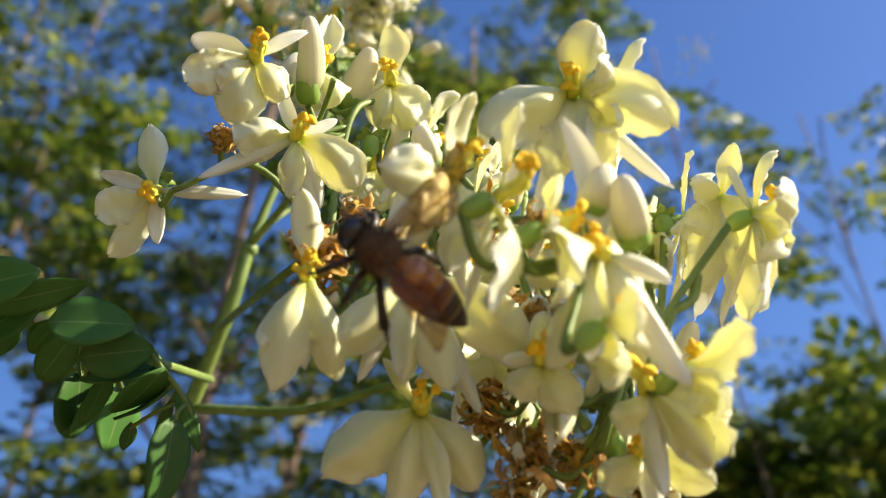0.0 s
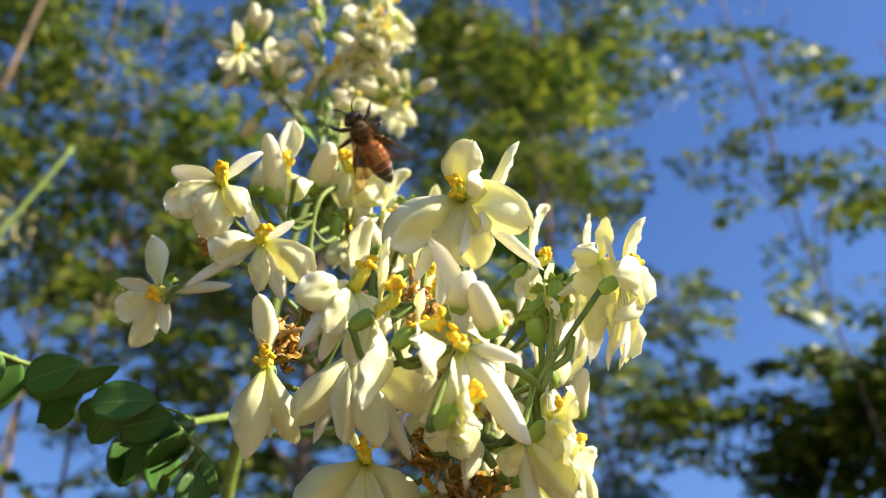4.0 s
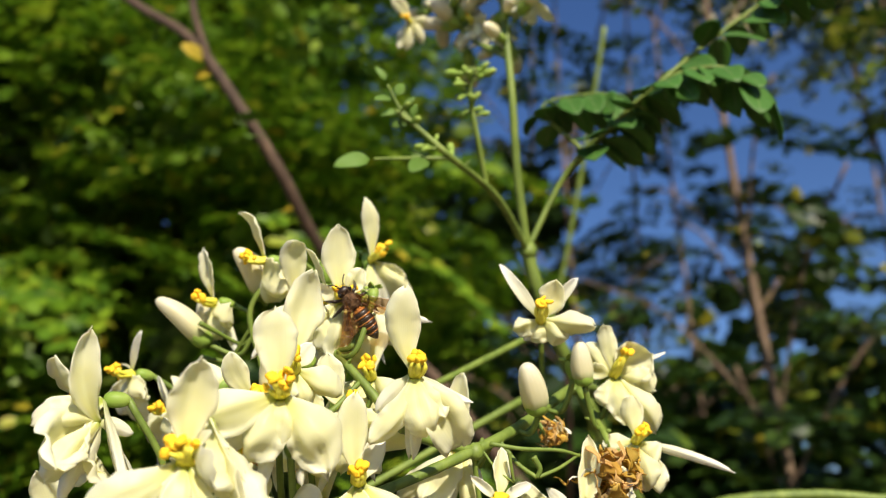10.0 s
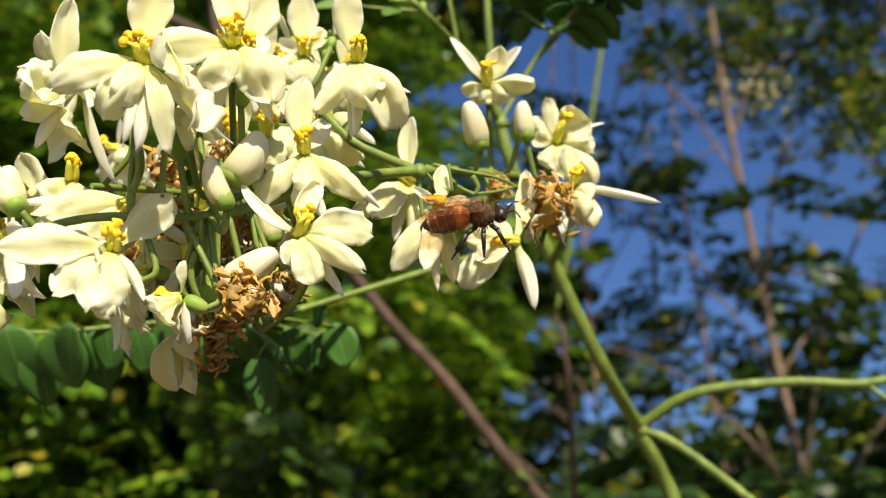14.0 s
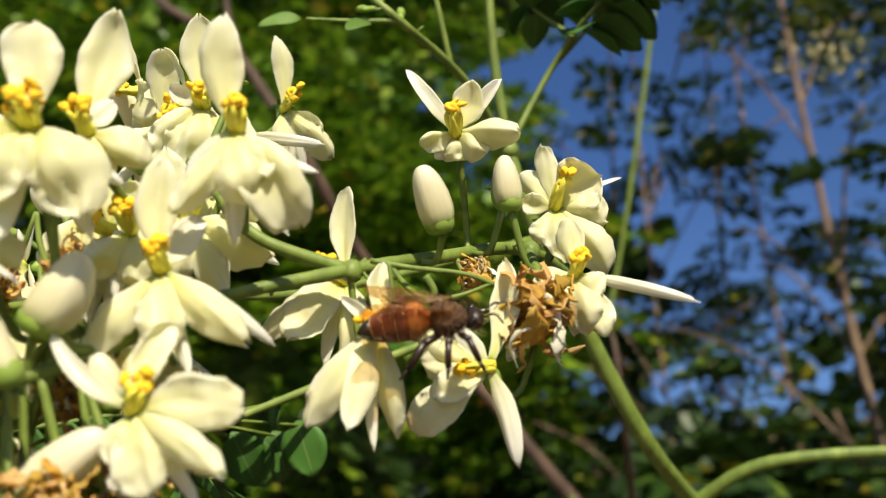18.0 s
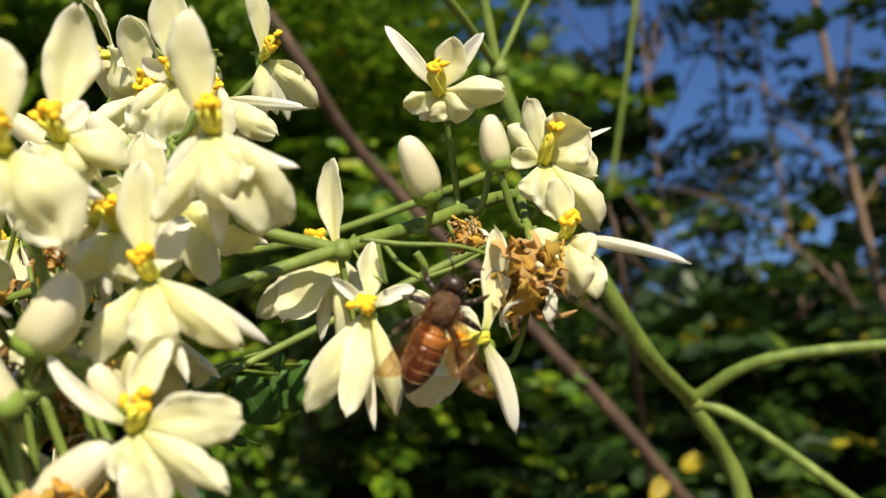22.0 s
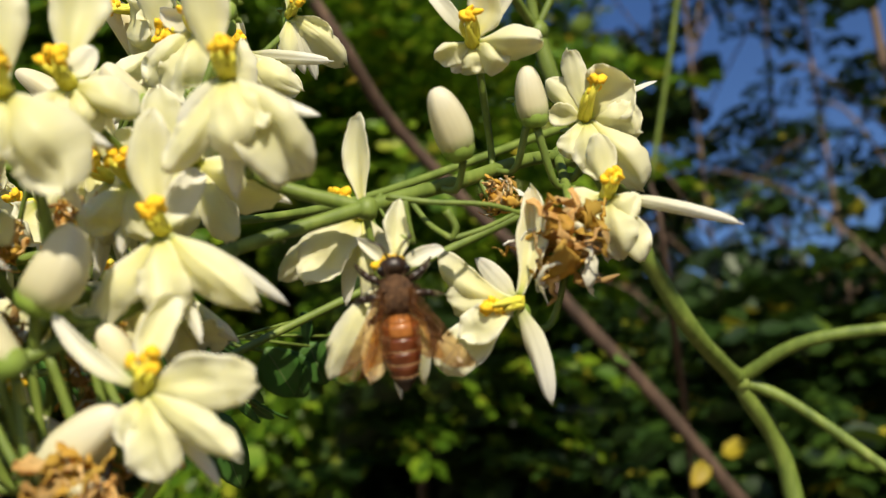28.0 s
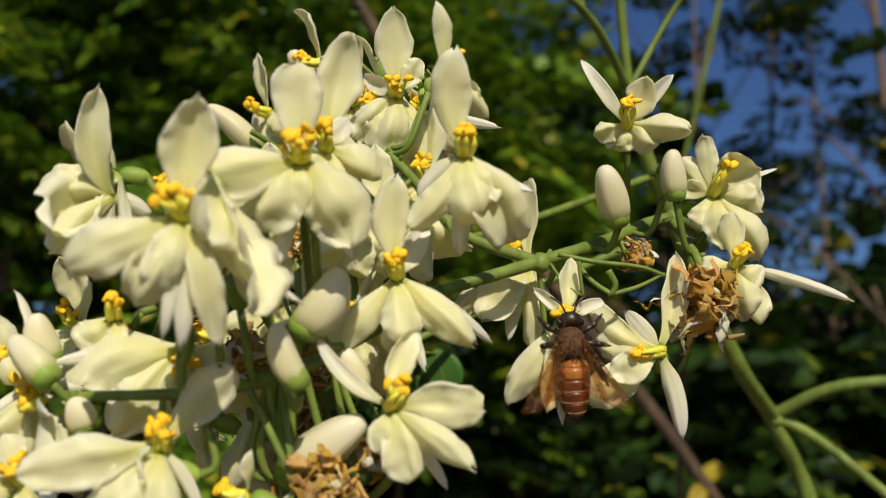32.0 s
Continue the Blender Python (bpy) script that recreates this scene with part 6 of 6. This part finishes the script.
SMALL_BEE = [
    (0.0, 0.1569, -0.0512, 1.8543, 133.3, -18.6, -91.2),
    (4.0, 0.1525, 0.0207, 1.8035, 125.6, -30.5, -65.0),
    (4.7, 0.0403, 0.0189, 1.7577, 88.0, -49.1, 18.2),
    (5.0, 0.0149, 0.0140, 1.7630, 72.0, -44.6, 58.4),
    (5.5, 0.0151, 0.0144, 1.7635, 65.8, -47.7, 67.4),
    (6.0, 0.0144, 0.0146, 1.7640, 59.9, -50.9, 77.1),
    (6.5, 0.0130, 0.0167, 1.7654, 47.5, -55.3, 90.5),
    (7.0, -0.0064, 0.0412, 1.7772, 45.2, -53.5, 101.9),
    (7.5, -0.0042, 0.0453, 1.7695, 14.5, -51.8, 126.1),
    (7.8, -0.0001, 0.0409, 1.7795, -4.0, -54.1, 136.1),
    (8.0, 0.0005, 0.0377, 1.7839, -9.4, -54.4, 139.8),
    (8.3, -0.0071, 0.0181, 1.7830, -6.5, -66.3, 145.7),
    (8.5, -0.0083, 0.0108, 1.7796, 71.8, -69.6, 82.8),
    (8.7, -0.0083, 0.0083, 1.7828, 107.2, -52.0, 55.8),
    (9.0, -0.0101, 0.0076, 1.7807, 111.9, -45.1, 51.5),
    (9.5, -0.0101, 0.0073, 1.7812, 107.5, -40.0, 54.3),
    (10.0, -0.0112, 0.0059, 1.7810, 105.0, -38.1, 60.1),
    (10.5, -0.0111, 0.0058, 1.7814, 107.6, -38.4, 58.4),
    (11.0, -0.0114, 0.0061, 1.7803, 109.6, -38.1, 54.8),
    (11.5, -0.0107, 0.0072, 1.7799, 109.3, -38.3, 52.5),
    (11.9, -0.0075, 0.0088, 1.7787, 111.7, -5.0, 63.5),
    (12.1, 0.0024, 0.0074, 1.7901, 128.6, 27.8, 83.5),
    (12.4, 0.0280, 0.0124, 1.8139, 152.5, 33.9, 103.4),
    (13.0, 0.0799, 0.0814, 1.8716, -177.1, 39.5, 115.0),
    (32.0, 0.0554, 0.0925, 1.8758, -179.6, 43.1, 111.4),
]
LATE_BEE = [
    (0.0, 0.2068, 0.0671, 1.6764, 91.6, -1.5, -55.9),
    (10.6, 0.0346, 0.1494, 1.6693, 78.2, -16.5, 27.7),
    (11.2, 0.0166, 0.0645, 1.7281, 95.4, -23.9, 36.5),
    (11.5, 0.0079, 0.0491, 1.7382, 95.8, -17.5, 51.0),
    (12.0, 0.0019, 0.0459, 1.7361, 99.8, 0.5, 54.6),
    (12.3, 0.0044, 0.0456, 1.7418, 106.1, 8.8, 58.4),
    (12.5, 0.0050, 0.0455, 1.7431, 107.0, 15.6, 51.6),
    (12.7, 0.0095, 0.0377, 1.7403, 109.2, 18.2, 54.6),
    (13.0, 0.0089, 0.0350, 1.7431, 112.1, -1.9, 49.8),
    (13.3, 0.0083, 0.0335, 1.7444, 105.8, 49.1, 50.6),
    (13.5, 0.0080, 0.0356, 1.7413, 68.5, 62.1, 15.5),
    (14.0, 0.0070, 0.0344, 1.7416, 10.9, 63.8, -29.1),
    (14.5, 0.0077, 0.0368, 1.7406, 20.4, 64.3, -21.9),
    (15.0, 0.0080, 0.0357, 1.7426, 40.7, 71.3, 0.0),
    (15.5, 0.0080, 0.0360, 1.7428, 25.3, 68.8, -13.5),
    (17.5, 0.0089, 0.0373, 1.7433, 7.1, 53.5, -25.0),
    (18.0, 0.0087, 0.0358, 1.7447, 5.8, 50.9, -26.0),
    (18.5, 0.0095, 0.0381, 1.7437, 84.4, 59.8, 43.0),
    (19.0, 0.0094, 0.0381, 1.7436, 87.8, 57.0, 47.1),
    (19.5, 0.0091, 0.0375, 1.7432, 84.5, 58.1, 43.5),
    (20.0, 0.0091, 0.0377, 1.7434, 71.0, 61.5, 28.6),
    (20.5, 0.0091, 0.0373, 1.7440, 74.3, 59.5, 31.3),
    (21.0, 0.0094, 0.0381, 1.7436, 69.5, 62.6, 29.6),
    (21.5, 0.0096, 0.0386, 1.7433, 79.2, 64.8, 41.8),
    (22.0, 0.0085, 0.0364, 1.7438, 104.4, 26.0, 68.2),
    (22.5, 0.0076, 0.0340, 1.7448, 104.4, 1.8, 65.2),
    (23.0, 0.0073, 0.0345, 1.7431, 103.0, -7.1, 63.0),
    (23.5, 0.0073, 0.0347, 1.7429, 101.1, -14.2, 71.2),
    (24.0, 0.0069, 0.0350, 1.7413, 95.7, -29.7, 74.5),
    (24.5, 0.0047, 0.0311, 1.7410, 103.6, -14.4, 60.2),
    (26.5, 0.0030, 0.0281, 1.7408, 101.7, 2.9, 65.3),
    (28.0, 0.0034, 0.0284, 1.7414, 103.1, -5.0, 66.4),
    (30.0, 0.0035, 0.0290, 1.7407, 101.9, -1.1, 57.4),
    (32.0, 0.0032, 0.0282, 1.7409, 100.1, -3.2, 54.2),
]



# how far the wings stand off the body: seconds, left, right
ROCK_WINGS = [(0.0, 20, 88), (0.8, 30, 88), (1.2, 22, 40), (1.6, 85, 85), (2.5, 80, 80), (4.5, 22, 22), (8.8, 25, 25), (9.1, 80, 80), (32.0, 80, 80)]
LATE_WINGS = [(0.0, 75, 75), (11.4, 75, 75), (11.8, 30, 30), (12.6, 30, 30), (13.2, 12, 12), (18.0, 10, 14), (21.5, 12, 18), (22.0, 14, 48), (22.6, -50, 72), (24.0, -62, 88), (24.5, -55, 80), (25.5, 5, 50), (26.5, 32, 36), (32.0, 30, 34)]


def flap(wings, rows):
    for wing, k, sx, j, lift in wings:
        walk(wing, [(t, wing_pose(k, sx, j, (left if sx < 0 else right) - 12 * j, lift)) for t, left, right in rows])


def motions():
    flap(rock_wings, ROCK_WINGS)
    flap(late_wings, LATE_WINGS)
    walk(rock_bee, [(t, pose(*p)) for t, *p in ROCK_BEE])
    walk(small_bee, [(t, pose(*p)) for t, *p in SMALL_BEE])
    walk(late_bee, [(t, pose(*p)) for t, *p in LATE_BEE])


rock_bee, rock_wings = bee(0.0178, False, 76, "large tan honey bee with a dark abdomen tip", 1, 4, 3)
small_bee = bee(0.0120, True, 45, "small honey bee with a striped abdomen", 2)[0]
late_bee, late_wings = bee(0.0170, False, 31, "large tan-brown honey bee that feeds on a blossom", 3, 5, 2)
motions()
